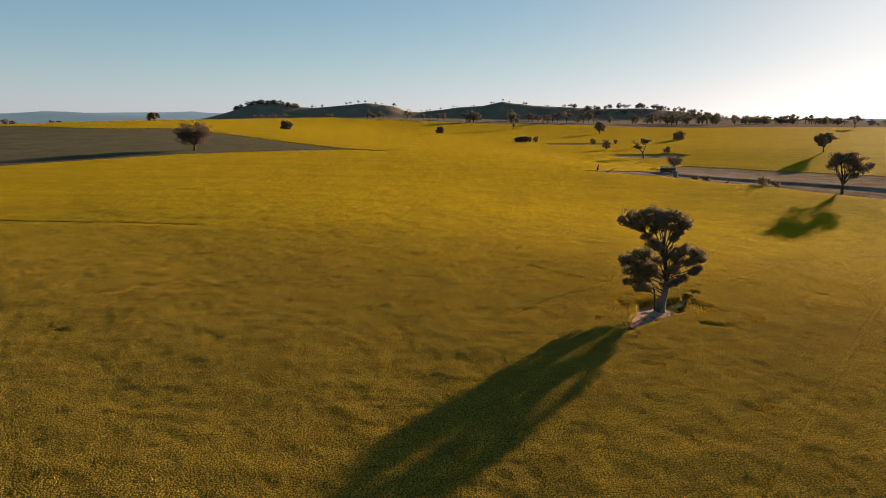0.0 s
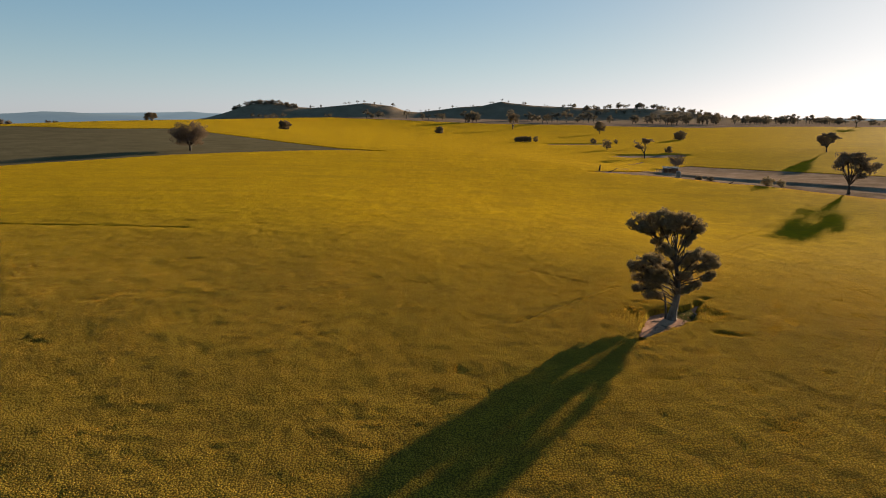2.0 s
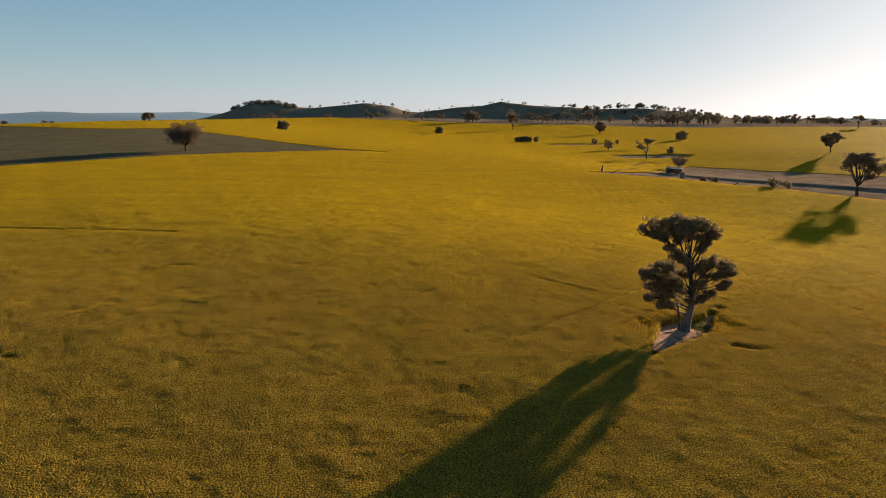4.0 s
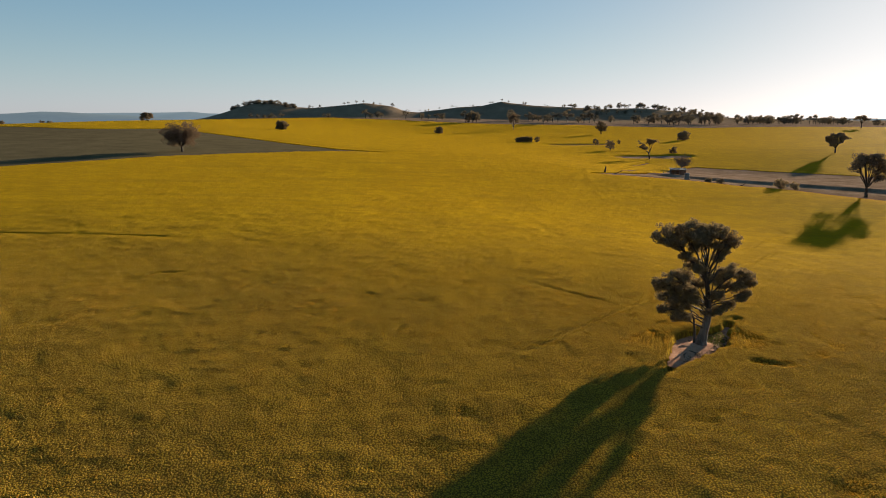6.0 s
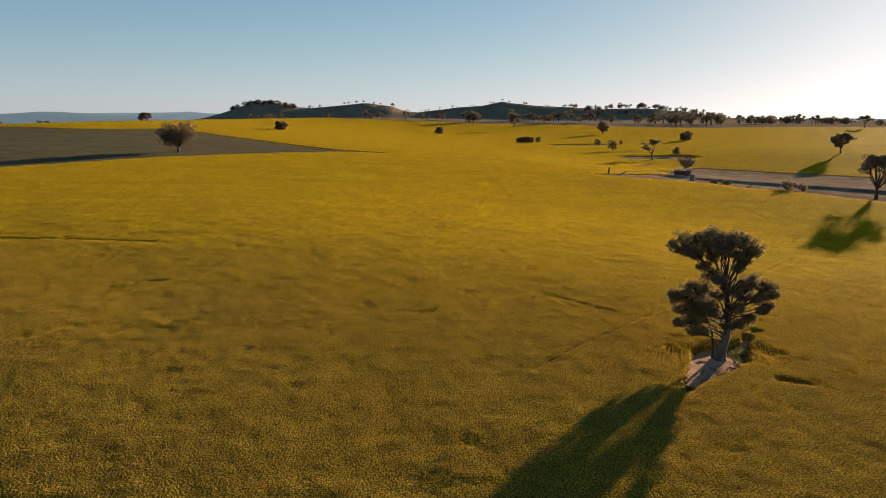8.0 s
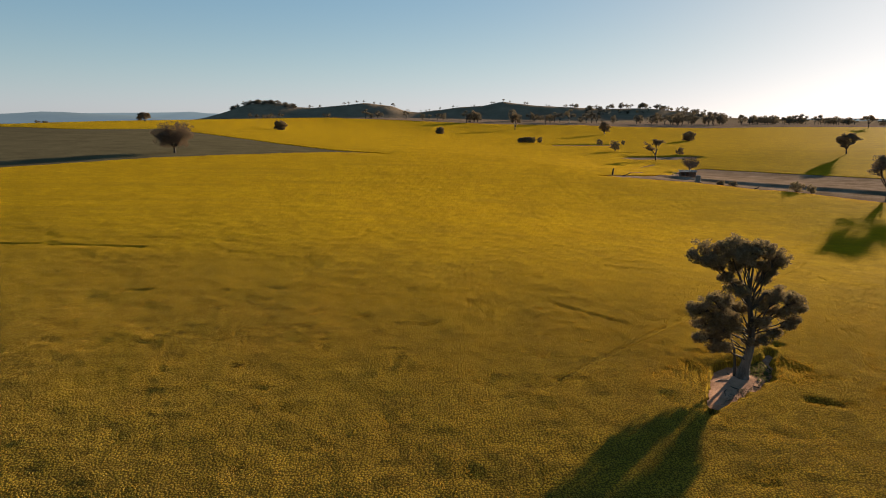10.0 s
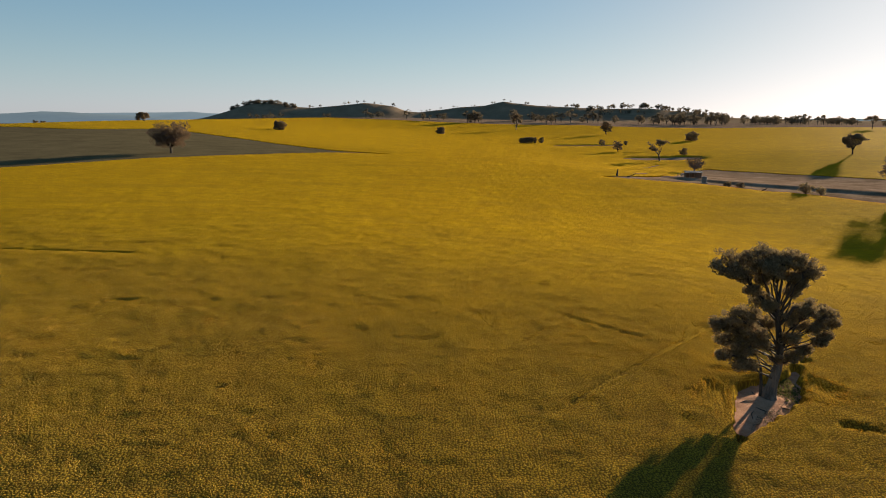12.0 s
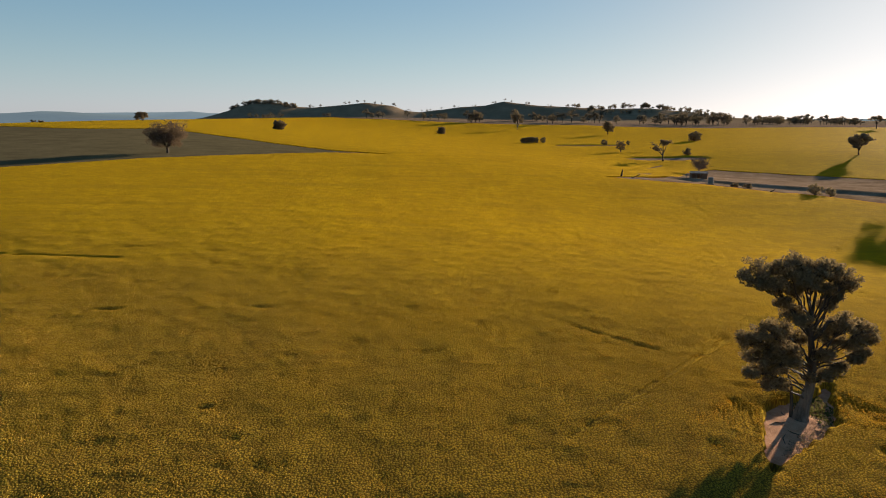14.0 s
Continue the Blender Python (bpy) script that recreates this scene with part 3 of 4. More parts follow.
def lone_gum():
    """The old gum in the crop, with its three masses of foliage."""
    import random as rnd
    r, rng = rnd.Random(5), np.random.default_rng(5)
    tree = new("gum_tree")
    V = Vector
    # trunk
    verts, faces = [], []
    path = [V(p) for p in ((0, 0, -0.4), (0.05, 0, 0.5), (0.25, 0, 1.6), (0.55, 0.05, 3.0), (0.65, 0.1, 4.4), (0.4, 0.1, 6.2), (0.0, 0.0, 8.0), (-0.1, -0.1, 9.6), (0.0, -0.1, 11.2), (-0.2, 0, 12.6))]
    girth = (0.95, 0.62, 0.46, 0.39, 0.34, 0.28, 0.2, 0.14, 0.10, 0.05)
    tube(verts, faces, path[:5], girth[:5], 12)
    part("trunk", mesh_of("trunk", verts, faces, [M_BARK], smooth=True), tree, "pale smooth grey trunk with darker bark")
    verts, faces = [], []
    tube(verts, faces, path[4:], girth[4:], 12)
    part("upper_trunk", mesh_of("upper_trunk", verts, faces, [M_DARK_BARK], smooth=True), tree, "dark rough upper stem")
    # masses of foliage: x, y, z, r, from which height the limb leaves the trunk
    tops = ((-4.4, -0.3, 12.3, 0.95, 7.6), (-3.3, 0.6, 12.9, 1.1, 8.0), (-3.2, -0.8, 12.0, 1.0, 7.8), (-1.9, -0.5, 13.1, 1.1, 8.6), (-1.7, 0.9, 12.4, 1.0, 8.2), (-0.5, 0.4, 13.3, 1.05, 9.5),
            (0.5, -0.6, 13.0, 1.05, 9.0), (0.9, 0.9, 12.3, 0.9, 8.4), (1.7, 0.2, 12.9, 0.95, 8.0), (2.6, -0.4, 12.3, 0.9, 7.8), (3.2, 0.3, 11.6, 0.7, 7.6), (-1.0, -1.5, 12.4, 0.9, 8.6),
            (0.2, 1.9, 12.2, 0.9, 8.6), (2.4, 0.6, 11.2, 0.55, 7.8), (-2.6, 0.2, 11.4, 0.65, 7.8), (-0.8, 0.2, 9.3, 0.8, 7.4), (-0.3, -0.5, 8.8, 0.55, 7.0), (-1.6, 0.0, 10.2, 0.5, 7.8),
            (1.8, 0.2, 10.0, 0.45, 7.2), (2.3, 0.1, 10.6, 0.4, 7.4), (0.3, 0.2, 11.7, 0.8, 8.4), (-0.5, 0.9, 11.0, 0.6, 8.2), (1.4, -0.3, 11.4, 0.55, 8.0))
    lefts = ((-1.7, 0.4, 7.9, 0.95, 5.0), (-2.9, -0.3, 7.7, 1.0, 4.8), (-3.8, 0.3, 6.7, 0.85, 4.6), (-2.6, 0.6, 6.5, 1.0, 4.4), (-1.5, -0.7, 6.5, 0.9, 4.8), (-4.3, 0.0, 7.2, 0.5, 4.6),
             (-3.3, 0.2, 5.4, 0.85, 3.6), (-2.0, -0.4, 5.2, 0.9, 3.4), (-2.6, 0.7, 4.2, 0.8, 2.6), (-1.2, 0.5, 4.3, 0.75, 2.6), (-1.4, -0.3, 3.2, 0.55, 1.9), (-0.8, 1.8, 6.4, 0.85, 4.4), (-3.6, -0.2, 4.2, 0.45, 2.8), (-1.6, 0.3, 5.8, 0.75, 4.0), (-0.7, -0.6, 5.3, 0.55, 3.6), (-2.3, -0.5, 3.4, 0.55, 2.0))
    rights = ((1.7, 0.3, 7.6, 0.9, 5.4), (2.7, -0.4, 8.1, 1.05, 5.2), (3.7, 0.4, 8.3, 1.05, 5.4), (4.7, -0.2, 7.8, 0.9, 5.2), (5.3, 0.2, 7.1, 0.6, 5.2), (2.6, 0.7, 6.9, 0.85, 4.8), (3.7, -0.4, 6.9, 0.8, 5.0),
              (4.9, 0.1, 5.9, 0.45, 4.8), (4.3, -0.2, 5.4, 0.35, 4.6), (1.6, -0.4, 5.9, 0.7, 4.4), (3.4, 0.2, 4.6, 0.55, 3.8), (2.2, -0.2, 4.1, 0.65, 3.2), (1.4, 0.4, 3.6, 0.7, 2.8), (0.8, 1.9, 6.6, 0.8, 4.8), (2.4, 0.6, 5.4, 0.5, 4.0))
    for masses in (tops, lefts, rights):
        verts, faces, clumps = [], [], []
        for x, y, z, rr, h in masses:
            x, z, rr = x * 1.06 - 0.7, z + 0.2, rr * 1.17
            k = max(i for i, p in enumerate(path) if p.z <= h)
            s = path[k].lerp(path[k + 1], (h - path[k].z) / (path[k + 1].z - path[k].z))
            pts, rad = limb(r, s, (x, y, z), 0.1, 0.03, 0.14, 8)
            tube(verts, faces, pts, rad, 7)
            cl = sub_clumps(rng, (x, y, z), rr * 1.02, 31, 0.36)
            clumps += cl
            for q in cl:
                p2, r2 = limb(r, pts[r.choice((-2, -3))], q[:3], 0.035, 0.012, 0.1, 3)
                tube(verts, faces, p2, r2, 4)
        part("limb", mesh_of("limb", verts, faces, [M_DARK_BARK], smooth=True), tree)
        lv, lf = leaves(rng, clumps, 4.2, 0.10)
        part("foliage", quick_mesh("foliage", lv, lf, M_GUM), tree)
    # the thin second stem, a dead snag
    for name, pts, rad in (("stem", ((-0.62, 0.2, -0.3), (-0.68, 0.25, 1.5), (-0.85, 0.3, 3.0), (-1.4, 0.4, 4.5)), (0.17, 0.14, 0.11, 0.04)),
                           ("dead_limb", ((0.12, 0.1, 7.0), (0.7, -0.3, 8.0), (1.1, -0.4, 8.9), (1.7, -0.5, 9.1)), (0.18, 0.16, 0.13, 0.04))):
        verts, faces = [], []
        tube(verts, faces, [V(p) for p in pts], rad, 8)
        part(name, mesh_of(name, verts, faces, [M_DARK_BARK], smooth=True), tree)
    tree.matrix_basis = pose(28.3, 79.4, g1(28.3, 79.4)) @ Matrix.Diagonal((0.98, 0.98, 0.975, 1))
    return tagged(tree, "tall old gum tree with open dark foliage standing in bare earth", "tree")


lone_gum()


def place(tree, x, y, label, turn=0, scale=1.0, group="", sink=0.0):
    tree.matrix_basis = pose(x, y, g1(x, y) - sink, 0, 0, turn) @ Matrix.Scale(scale, 4)
    return tagged(tree, label, "tree", group)


place(leafy_tree("tree", 11.4, 18.6, 11, 0.2, 22, 2.1, 0.17, 0.54, subs=20, leaf_mat=M_BUD, flat=0.88), -113.6, 289, "broad rounded tree with a short trunk at the fallow paddock's edge")
place(spreading_gum("gum_tree", 13.6, 17.0, 12, 0.22, 14, 4, 0.10, 2.9, 0.24, 10, low=0.32), 136.5, 217, "spreading gum tree on the creek bank casting a long shadow")
place(spreading_gum("gum_tree", 12.0, 14.0, 13, 0.26, 13, 4, 0.12, 4.0, 0.28, 9, low=0.42), 232, 392, "rounded gum tree alone in the far canola")
place(spreading_gum("gum_tree", 12.2, 13.0, 14, 0.3, 7, 3, 0.13, 3.6, 0.3, 8, lean=-0.12), 121, 389, "slender gum tree with two tiers of foliage in the canola")
place(leafy_tree("tree", 7.4, 12.5, 15, 0.04, 12, 5.0, 0.3, 0.8, subs=11), 199.9, 551, "low broad tree in the far canola")
place(leafy_tree("tree", 4.5, 5.4, 16, 0.1, 9, 5.0, 0.2, 0.8), 145.6, 420, "small round tree in the far canola")
place(leafy_tree("tree", 7.4, 7.0, 17, 0.2, 10, 5.0, 0.24, 0.7), 111, 441, "small upright tree in the far canola")
place(leafy_tree("tree", 14.2, 13.0, 18, 0.2, 13, 5.0, 0.4, 0.75), 169.8, 708, "tall round tree in the far canola")
place(spreading_gum("gum_tree", 19.0, 16.0, 19, 0.18, 9, 3, 0.16, 4.5, 0.5, 8, low=0.3), 88, 835, "tall gum tree with tiered crown at the far fields")
place(leafy_tree("shrub_tree", 7.8, 12.4, 20, 0.02, 13, 5.0, 0.32, 0.85), -143, 579, "dense round low tree in the canola")
place(leafy_tree("shrub_tree", 7.2, 12.0, 21, 0.02, 12, 5.0, 0.34, 0.85), -6, 741, "dense low tree in a hollow of the canola")
place(spreading_gum("tree", 9.2, 15.0, 22, 0.04, 12, 4, 0.15, 5.0, 0.42, 9, lean=-0.35, low=0.16), -316, 701, "wind-leaning broad tree on the field's crest")
place(spreading_gum("gum_tree", 13.5, 16.0, 23, 0.36, 7, 3, 0.14, 4.0, 0.4, 8), 425.5, 671, "gum tree alone on the sunny crest")
place(leafy_tree("tree", 5.0, 8.0, 24, 0.08, 7, 5.0, 0.34, 0.85), -423, 617, "small dense tree at the paddock's skyline")
place(leafy_tree("tree", 3.8, 6.6, 25, 0.08, 6, 5.0, 0.34, 0.85), -407, 604, "small dense tree at the paddock's skyline")
place(leafy_tree("shrub", 2.6, 5.0, 26, 0.05, 5, 5.0, 0.3, 0.9), -398, 650, "low dark shrub on the skyline")
place(leafy_tree("shrub", 2.0, 5.0, 27, 0.05, 5, 5.0, 0.3, 0.9), -388, 646, "low dark shrub on the skyline")
place(leafy_tree("tree", 4.8, 5.6, 28, 0.08, 8, 5.0, 0.24, 0.8), 121, 525, "small ragged tree in the far canola")
place(leafy_tree("tree", 3.8, 3.6, 29, 0.1, 7, 5.0, 0.22, 0.8), 138, 520, "thin small tree in the far canola")
for k, (x, y, h, w) in enumerate(((63, 560, 4.6, 5.4), (66.5, 562, 5.2, 5.8), (70, 561, 5.4, 6.4), (73.5, 562, 5.0, 6.0), (79.5, 564, 5.0, 5.0))):
    place(leafy_tree("tree", h, w, 30 + k, 0.08, 9, 5.0, 0.26, 0.9), x, y, "small tree in a short row in the canola", group="short row of trees")


def bare_tree(name, height, width, seed, twigs, mat, spread=0.5):
    """A leafless tree: trunk with forked limbs, and fine twigs."""
    import random as rnd
    r = rnd.Random(seed)
    verts, faces, fine, fine_f = [], [], [], []
    root = height * 0.03 + 0.06
    fork = Vector((0, 0, height * 0.22))
    pts, rad = limb(r, (0, 0, -0.3), fork, root * 1.3, root, 0.05)
    tube(verts, faces, pts, rad, 7)
    for k in range(9):
        a = k * 2.4 + r.uniform(-0.4, 0.4)
        tip = Vector((math.cos(a) * width * spread * r.uniform(0.5, 1), math.sin(a) * width * spread * r.uniform(0.5, 1), height * r.uniform(0.35, 0.9)))
        pts, rad = limb(r, fork, tip, root * 0.55, 0.025, 0.14)
        tube(verts, faces, pts, rad, 5)
        for _ in range(twigs):
            q = r.choice(pts[2:])
            e = q + Vector((r.gauss(0, 1), r.gauss(0, 1), r.gauss(0.5, 0.8))) * width * (0.07 + 0.07 * r.random())
            p2, r2 = limb(r, q, e, 0.035, 0.012, 0.15, 2)
            tube(fine, fine_f, p2, r2, 3)
    tree = new(name)
    part("trunk", mesh_of("trunk", verts, faces, [mat], smooth=True), tree)
    if fine:
        tagged(part("twigs", mesh_of("twigs", fine, fine_f, [M_TWIG]), tree), kind="stuff")
    return tree


place(bare_tree("bare_tree", 9.0, 11.4, 41, 240, M_TWIG, 0.44), 122, 340, "leafless reddish tree with fine twigs behind the shed")
place(bare_tree("dead_tree", 7.0, 8.0, 42, 14, M_DARK_BARK), -203.5, 527, "bare dead tree at the paddock's far edge")

# ------------------------------------------------------------------ woodland at the hills
WOOD = [leafy_tree("tree", 10, 10, 50 + k, 0.08 + 0.06 * (k % 3), 9, 4.2, 0.62, 0.85, leaf_mat=M_FAR_LEAF, sides=4, subs=8, twigs=False) if k % 2 else
        spreading_gum("tree", 11.5, 11.5, 50 + k, 0.28, 6, 3, 0.15, 4.0, 0.5, 6, M_FAR_LEAF, low=0.5, sides=4) for k in range(6)]
for k, w in enumerate(WOOD):
    place(w, (-120, -104, -60, -34, 31, 42)[k], (998, 1018, 1012, 1000, 953, 964)[k], "dark woodland tree on the dry grass below the hills", 40 * k, (1.2, 1.1, 1.05, 1.0, 1.5, 1.6)[k], "trees below the hills")


def wood(rng, x, y, scale, label, group, sink=0.6):
    m = pose(x, y, g1(x, y) - sink * scale, 0, 0, rng.uniform(0, 360)) @ Matrix.Diagonal((scale, scale, scale * rng.uniform(0.8, 1.1), 1))
    t = copy_thing(WOOD[int(rng.integers(len(WOOD)))], m)
    t.matrix_basis = m
    return tagged(t, label, "tree", group)


WR = np.random.default_rng(3)
for x, y, sc in ((-182, 1029, 0.85), (-190, 1040, 0.8), (-112, 1004, 0.9), (-98, 1024, 0.95), (-24, 985, 0.8), (-11, 988, 0.9), (-3, 1002, 1.2), (36, 960, 1.6), (48, 966, 1.3), (105, 1022, 1.7), (113, 1026, 1.3), (133, 1036, 1.3), (141, 1041, 1.5), (150, 1040, 1.2), (144, 945, 1.3), (151, 948, 1.1)):
    wood(WR, x, y, sc, "dark woodland tree on the dry grass below the hills", "trees below the hills")
for x, y, sc in ((160, 1008, 1.2), (168, 1012, 1.5), (176, 1010, 1.2), (192, 1020, 2.0), (208, 1012, 1.2), (216, 1010, 1.5), (225, 1014, 1.5), (234, 1016, 1.2), (255, 1000, 1.2), (286, 985, 1.1), (292, 988, 1.3), (302, 965, 1.4), (311, 970, 1.6), (320, 962, 1.5), (329, 955, 1.3), (337, 962, 1.6), (346, 965, 1.5)):
    wood(WR, x, y, sc, "dark woodland tree on the dry grass below the hills", "trees below the hills")
for x, y, sc in ((-313, 1058, 0.8), (-299, 1050, 0.9), (-289, 1050, 0.95), (-272, 1030, 0.95), (-264, 984, 0.6), (-256, 962, 0.55), (-250, 968, 0.6), (-240, 966, 0.8)):
    wood(WR, x, y, sc, "low dark tree on the skyline of the canola", "trees on the canola's skyline")
# the tree line behind the sunny crest
for lo, hi, count, low, high in ((306, 374, 20, 1.0, 1.5), (392, 420, 7, 0.9, 1.3), (422, 528, 36, 0.8, 1.2), (528, 556, 5, 0.8, 1.1), (560, 720, 16, 0.45, 0.8)):
    for k in range(count):
        x = lo + (hi - lo) * (k + WR.uniform(-0.7, 1.7)) / count
        wood(WR, x, 900 - (x - 300) * 0.18 + WR.uniform(-25, 45), WR.uniform(low, high), "dark gum in a row behind the sunny crest", "tree line behind the crest")


def ridge(x):
    return 1500 + 40 * (float(vnoise(x, 0.0, 160, 5)) - 0.5)


# trees on the hills: sparse along the open ridge, dense on the wooded knoll and shoulder
for k in range(24):
    x = -120 + 480 * (k + WR.uniform(-0.9, 0.9)) / 24
    wood(WR, x, ridge(x) + WR.uniform(-12, 12), WR.uniform(0.3, 0.75), "small tree standing along the bare ridge", "trees along the ridge")
for k in range(80):
    x = WR.uniform(-480, -335)
    wood(WR, x, ridge(x) + WR.uniform(-34, 8), WR.uniform(0.7, 1.1), "dark tree on the wooded knoll", "trees on the knoll", 3.6)
for k in range(12):
    x = WR.uniform(-320, -110)
    wood(WR, x, ridge(x) + WR.uniform(-20, 15), WR.uniform(0.4, 0.75), "small tree standing along the bare ridge", "trees along the ridge")
for k in range(70):
    x = WR.uniform(290, 640)
    wood(WR, x, ridge(x) + WR.uniform(-80, 25), WR.uniform(0.55, 1.25), "dark tree on the hill's wooded shoulder", "trees on the shoulder", 1.6)
for k in range(26):
    x = WR.uniform(395, 580)
    wood(WR, x, ridge(x) + WR.uniform(-12, 10), WR.uniform(0.9, 1.35), "dark tree on the hill's wooded shoulder", "trees on the shoulder", 0.8)


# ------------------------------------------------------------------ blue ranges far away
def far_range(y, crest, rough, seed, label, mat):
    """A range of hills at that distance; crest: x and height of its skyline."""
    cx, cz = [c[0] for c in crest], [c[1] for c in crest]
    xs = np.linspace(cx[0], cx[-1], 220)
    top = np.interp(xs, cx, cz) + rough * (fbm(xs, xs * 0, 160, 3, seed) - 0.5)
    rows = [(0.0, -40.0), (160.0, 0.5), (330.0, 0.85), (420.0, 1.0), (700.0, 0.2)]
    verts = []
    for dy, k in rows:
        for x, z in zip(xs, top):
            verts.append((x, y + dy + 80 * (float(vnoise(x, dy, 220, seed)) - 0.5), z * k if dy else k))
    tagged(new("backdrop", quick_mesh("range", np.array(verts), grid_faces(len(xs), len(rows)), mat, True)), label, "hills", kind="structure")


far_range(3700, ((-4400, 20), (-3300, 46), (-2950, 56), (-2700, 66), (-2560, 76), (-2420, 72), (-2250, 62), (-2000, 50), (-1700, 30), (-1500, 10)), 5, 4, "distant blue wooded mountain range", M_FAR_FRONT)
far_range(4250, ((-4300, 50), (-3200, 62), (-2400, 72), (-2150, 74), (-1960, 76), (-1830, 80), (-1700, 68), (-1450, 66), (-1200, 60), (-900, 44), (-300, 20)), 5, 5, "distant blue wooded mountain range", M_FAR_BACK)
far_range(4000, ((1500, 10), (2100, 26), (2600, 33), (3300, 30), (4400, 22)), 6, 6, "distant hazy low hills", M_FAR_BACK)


# ------------------------------------------------------------------ the farm corner by the creek
def box(verts, faces, lo, hi):
    b = len(verts)
    for x, y, z in itertools.product((lo[0], hi[0]), (lo[1], hi[1]), (lo[2], hi[2])):
        verts.append((x, y, z))
    for f in ((0, 1, 3, 2), (4, 6, 7, 5), (0, 4, 5, 1), (2, 3, 7, 6), (0, 2, 6, 4), (1, 5, 7, 3)):
        faces.append(tuple(b + q for q in f))


def box_part(name, lo, hi, mat, parent, label=""):
    verts, faces = [], []
    box(verts, faces, lo, hi)
    return part(name, mesh_of(name, verts, faces, [mat]), parent, label)


def sheet(name, a, b, c, d, ribs, depth, mat, parent, label=""):
    """Corrugated iron between four corners: a to b along the ribs' row, d and c opposite."""
    a, b, c, d = map(Vector, (a, b, c, d))
    n = (b - a).cross(d - a).normalized()
    verts, faces = [], []
    m = ribs * 4
    for side in (0, 1):
        for k in range(m + 1):
            t = k / m
            off = n * (depth * math.sin(6.28319 * t * ribs) + 0.01 * side)
            verts += [a.lerp(b, t) + off, d.lerp(c, t) + off]
    for side in (0, 1):
        o = side * 2 * (m + 1)
        for k in range(m):
            faces.append((o + 2 * k, o + 2 * k + 2, o + 2 * k + 3, o + 2 * k + 1))
    return part(name, mesh_of(name, verts, faces, [mat]), parent, label)


def farm_shed():
    shed = new("farm_shed")
    for x in (-3.4, -1.1, 1.1, 3.4):
        for y, h in ((-2.0, 2.5), (2.0, 3.2)):
            box_part("post", (x - 0.09, y - 0.09, -0.4), (x + 0.09, y + 0.09, h), M_TIMBER, shed)
    sheet("roof", (-3.9, -2.7, 2.6), (3.9, -2.7, 2.6), (3.9, 2.5, 3.2), (-3.9, 2.5, 3.2), 40, 0.03, M_IRON, shed, "weathered galvanised iron roof")
    sheet("back_wall", (-3.45, 2.12, 0), (3.45, 2.12, 0), (3.45, 2.12, 3.1), (-3.45, 2.12, 3.1), 36, 0.025, M_RUST, shed, "rusty iron wall")
    sheet("side_wall", (3.52, -2.0, 0), (3.52, 2.0, 0), (3.52, 2.0, 3.0), (3.52, -2.0, 2.35), 20, 0.025, M_RUST, shed, "rusty iron wall")
    sheet("side_wall", (0.6, -2.12, 0), (3.45, -2.12, 0), (3.45, -2.12, 2.3), (0.6, -2.12, 2.3), 14, 0.025, M_RUST, shed, "rusty iron wall")
    for y, z in ((-2.0, 2.5), (2.0, 3.2)):
        box_part("beam", (-3.7, y - 0.06, z - 0.16), (3.7, y + 0.06, z - 0.04), M_TIMBER, shed)
    # open yard frame beside it
    for x in (-6.8, -5.2, -3.7):
        box_part("rail_post", (x - 0.08, -1.0, -0.4), (x + 0.08, -0.84, 1.9), M_TIMBER, shed)
    for z in (0.7, 1.25, 1.8):
        box_part("rail", (-6.9, -0.84, z), (-3.4, -0.76, z + 0.12), M_TIMBER, shed)
    x, y = 98.5, 281.0
    shed.matrix_basis = pose(x, y, g1(x, y), 0, 0, -12) @ Matrix.Scale(0.86, 4)
    tagged(shed, "small open iron farm shed with a skillion roof beside the creek", "shed")


def water_tank():
    tank = new("water_tank")
    verts, faces = [], []
    seg, rings, r, h = 28, 36, 1.02, 2.35
    for k in range(rings + 1):
        rr = r + 0.025 * math.sin(k * 1.5708)
        for q in range(seg):
            a = 6.28319 * q / seg
            verts.append((rr * math.cos(a), rr * math.sin(a), h * k / rings))
    for k in range(rings):
        for q in range(seg):
            a, b = k * seg + q, k * seg + (q + 1) % seg
            faces.append((a, b, b + seg, a + seg))
    part("body", mesh_of("body", verts, faces, [M_TANK], smooth=True), tank)
    verts = [(1.08 * math.cos(6.28319 * q / seg), 1.08 * math.sin(6.28319 * q / seg), h) for q in range(seg)] + [(0, 0, h + 0.28)]
    part("lid", mesh_of("lid", verts, [(q, (q + 1) % seg, seg) for q in range(seg)], [M_IRON]), tank)
    box_part("stand", (-1.1, -1.1, -0.4), (1.1, 1.1, -0.004), M_TIMBER, tank)
    x, y = 92.4, 254.5
    tank.matrix_basis = pose(x, y, g1(x, y) + 0.3) @ Matrix.Scale(0.88, 4)
    tagged(tank, "round corrugated iron rainwater tank by the shed", "water tank")


M_RUST = plain("rusty_iron", (0.20, 0.11, 0.07), 0.7, 0.2, (0.10, 0.06, 0.045), 0.7)
farm_shed()
water_tank()


def log(name, pts, radii, x, y, label, category, turn=0.0):
    verts, faces = [], []
    tube(verts, faces, [Vector(p) for p in pts], radii, 8)
    ob = new(name, mesh_of(name, verts, faces, [M_DARK_BARK], smooth=True))
    ob.matrix_basis = pose(x, y, g1(x, y), 0, 0, turn)
    return tagged(ob, label, category)


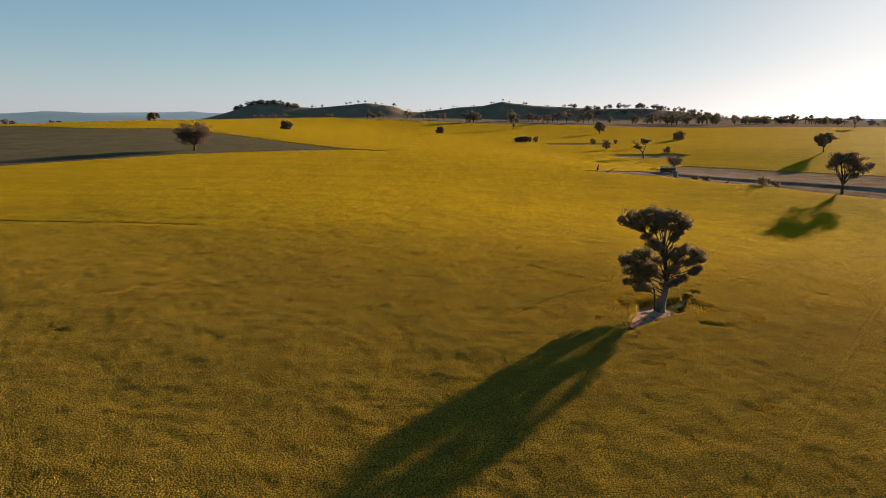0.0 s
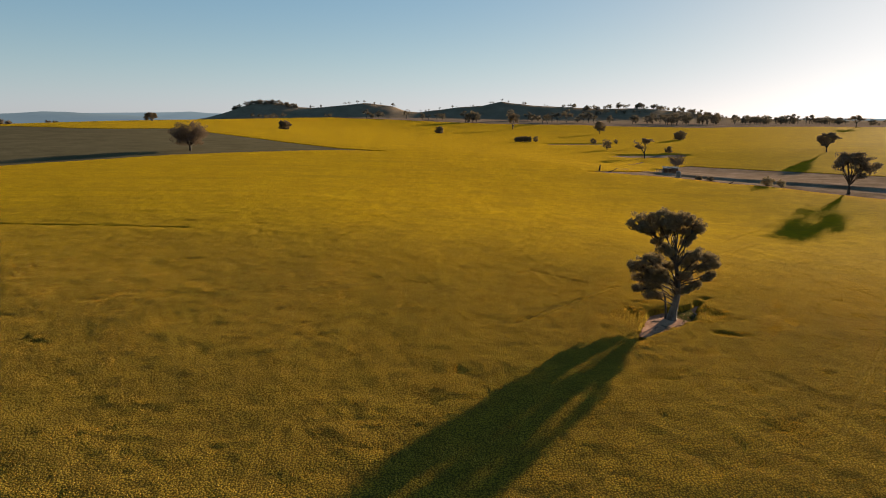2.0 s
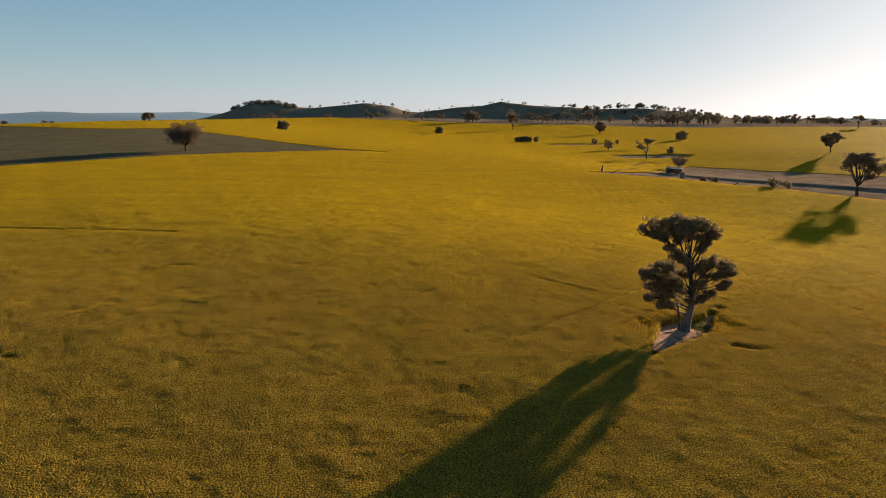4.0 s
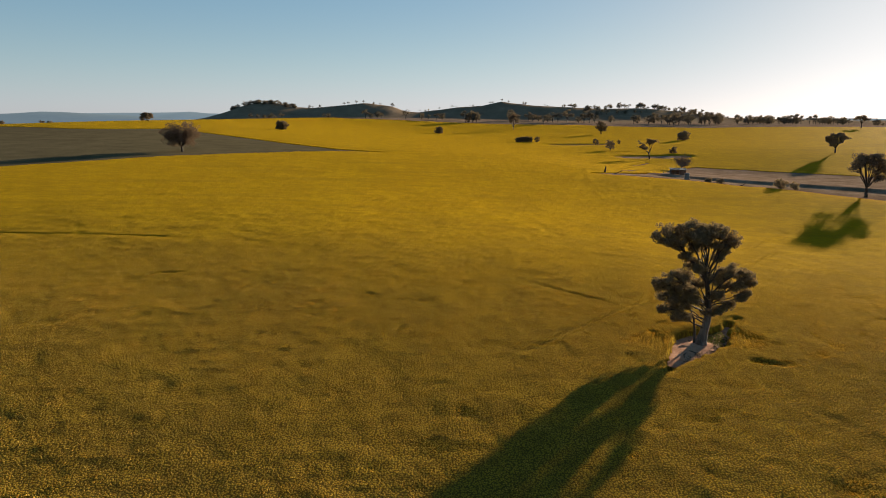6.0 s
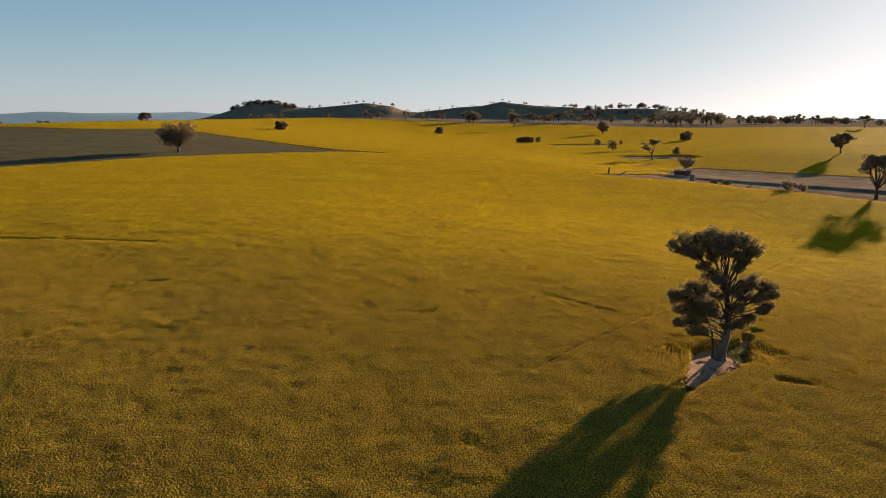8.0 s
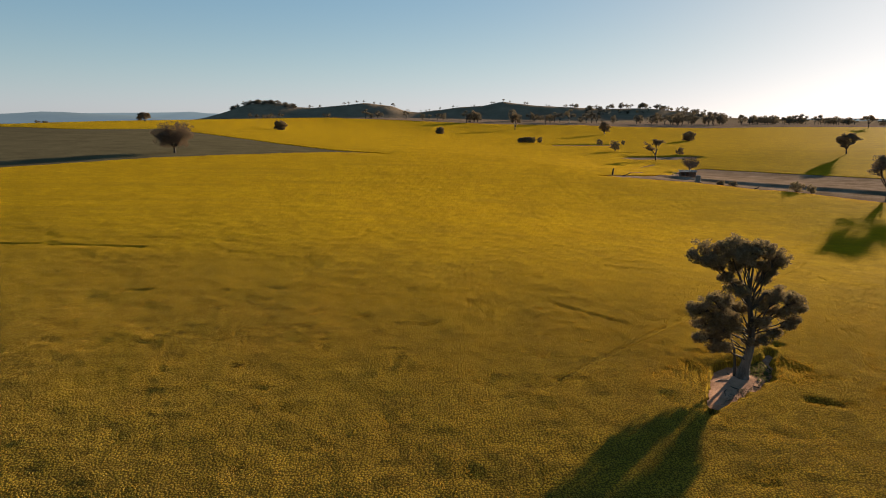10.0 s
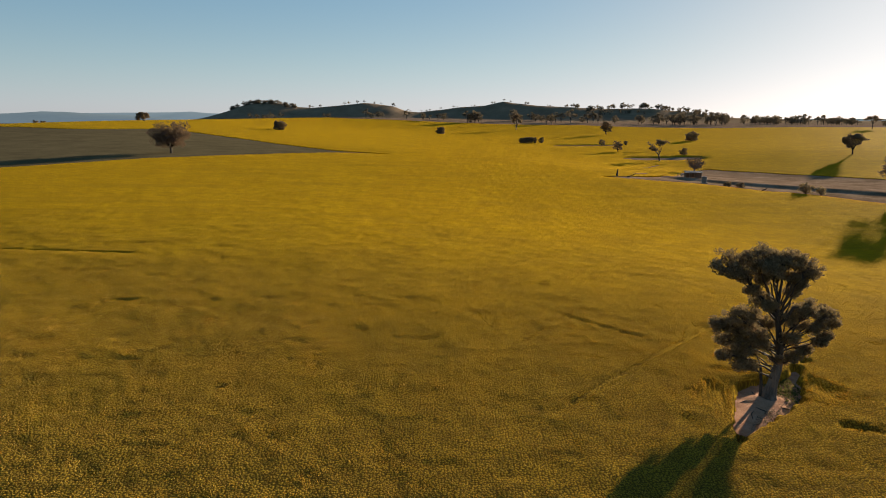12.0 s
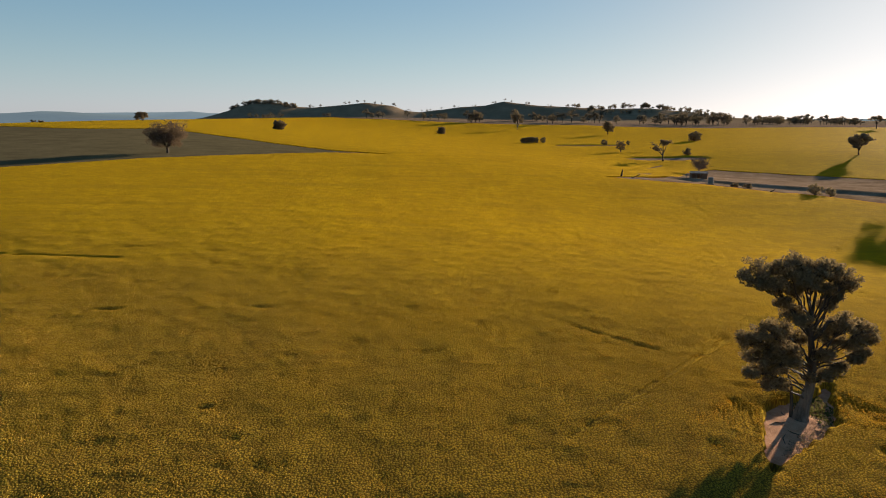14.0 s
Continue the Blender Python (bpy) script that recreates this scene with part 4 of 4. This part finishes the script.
log("stump", ((0, 0, -0.3), (0.05, 0, 0.9), (0.2, 0, 1.9), (0.32, 0.05, 2.7)), (0.42, 0.34, 0.26, 0.16), 62.8, 261.5, "dead leaning tree stump at the creek's head", "stump")
log("fallen_branch", ((0, 0, 0.12), (1.2, 0.4, 0.3), (2.6, 0.5, 0.9), (3.4, 0.5, 1.5)), (0.2, 0.17, 0.12, 0.05), 66.5, 261, "fallen dead branch propped on the grass", "branch")
log("fallen_branch", ((0, 0, 0.12), (1.2, -0.3, 0.5), (2.4, -0.2, 1.3)), (0.18, 0.14, 0.05), 105.5, 238.5, "fallen dead branch propped on the grass", "branch", 20)
place(leafy_tree("shrub", 1.4, 3.0, 61, 0.05, 6, 5.0, 0.16, 0.8), 97.6, 247, "low dark shrub on the creek bank", group="creek shrubs")
place(leafy_tree("shrub", 1.4, 3.4, 62, 0.05, 6, 5.0, 0.16, 0.8), 101.5, 246, "low dark shrub on the creek bank", group="creek shrubs")
place(leafy_tree("shrub", 3.6, 6.0, 63, 0.08, 8, 4.0, 0.18, 0.7, leaf_mat=M_OLIVE), 116.5, 232, "pale olive bushy shrub on the creek bank", group="creek shrubs")
place(leafy_tree("shrub", 2.6, 4.4, 64, 0.08, 7, 4.0, 0.18, 0.7, leaf_mat=M_OLIVE), 121, 231, "pale olive bushy shrub on the creek bank", group="creek shrubs")


# ------------------------------------------------------------------ the bare island under the old gum
def bare_island():
    xs, ys = np.arange(21, 36, 0.3), np.arange(70.5, 86, 0.3)
    X, Y = np.meshgrid(xs, ys)
    Z = lay(X, Y) + 0.06 + 0.22 * (fbm(X, Y, 1.6, 3, 12) - 0.5) + 0.25 * np.exp(-((X - 28.3) ** 2 + (Y - 79.4) ** 2) / 1.6)
    d = island(X, Y)
    Z = np.where(d > 0.7, Z - 0.6, Z)
    me = quick_mesh("bare_earth", np.stack([X, Y, Z], -1).reshape(-1, 3), grid_faces(len(xs), len(ys)), M_EARTH, True)
    tagged(new("ground_patch", me), "bare pinkish earth round the foot of the old gum", "ground", kind="structure")


def island_weeds():
    rng = np.random.default_rng(9)
    x, y = rng.uniform(28.6, 32.4, 700), rng.uniform(77.5, 84.6, 700)
    keep = (island(x, y) < -0.1) & (x + 0.3 * (y - 80) > 29.3 + rng.normal(size=700) * 0.3)
    clumps = [(a, b, float(lay(a, b)) + 0.06, 0.2) for a, b in zip(x[keep], y[keep])]
    lv, lf = leaves(rng, clumps, 3.2, 0.1, 1.0, -0.9)
    tagged(new("weeds", quick_mesh("weeds", lv, lf, M_WEED)), "green weeds growing on the shaded bare earth", "weeds", kind="stuff")


def island_straw():
    """Grey dead stalks over the sunny half of the patch in front of the trunk."""
    rng = np.random.default_rng(10)
    x, y = rng.uniform(24, 31.5, 900), rng.uniform(73.5, 80.0, 900)
    off = (x - 28.3) * 0.76 - (y - 79.4) * 0.65
    keep = (island(x, y) < -0.05) & (off > 0.55 + 0.2 * rng.normal(size=900))
    clumps = [(a, b, float(lay(a, b)) + 0.08, 0.14) for a, b in zip(x[keep], y[keep])]
    lv, lf = leaves(rng, clumps, 2.2, 0.07, 1.0, -1.2)
    tagged(new("dry_stubble", quick_mesh("dry_stubble", lv, lf, M_STRAW)), "grey dead stubble and straw on the bare earth", "stubble", kind="stuff")


bare_island()
island_weeds()
island_straw()
for x, y, n, a in ((26.0, 78.6, 0.8, 20), (26.6, 77.2, 0.5, 130), (25.4, 76.2, 0.9, 65), (28.8, 77.6, 0.7, 150), (29.8, 78.9, 0.5, 40), (27.4, 80.2, 0.6, 95)):
    log("fallen_stick", ((-n, 0, 0.1), (0, 0.12, 0.15), (n, -0.1, 0.11)), (0.03, 0.05, 0.02), x, y, "fallen dead stick on the bare earth", "stick", a)
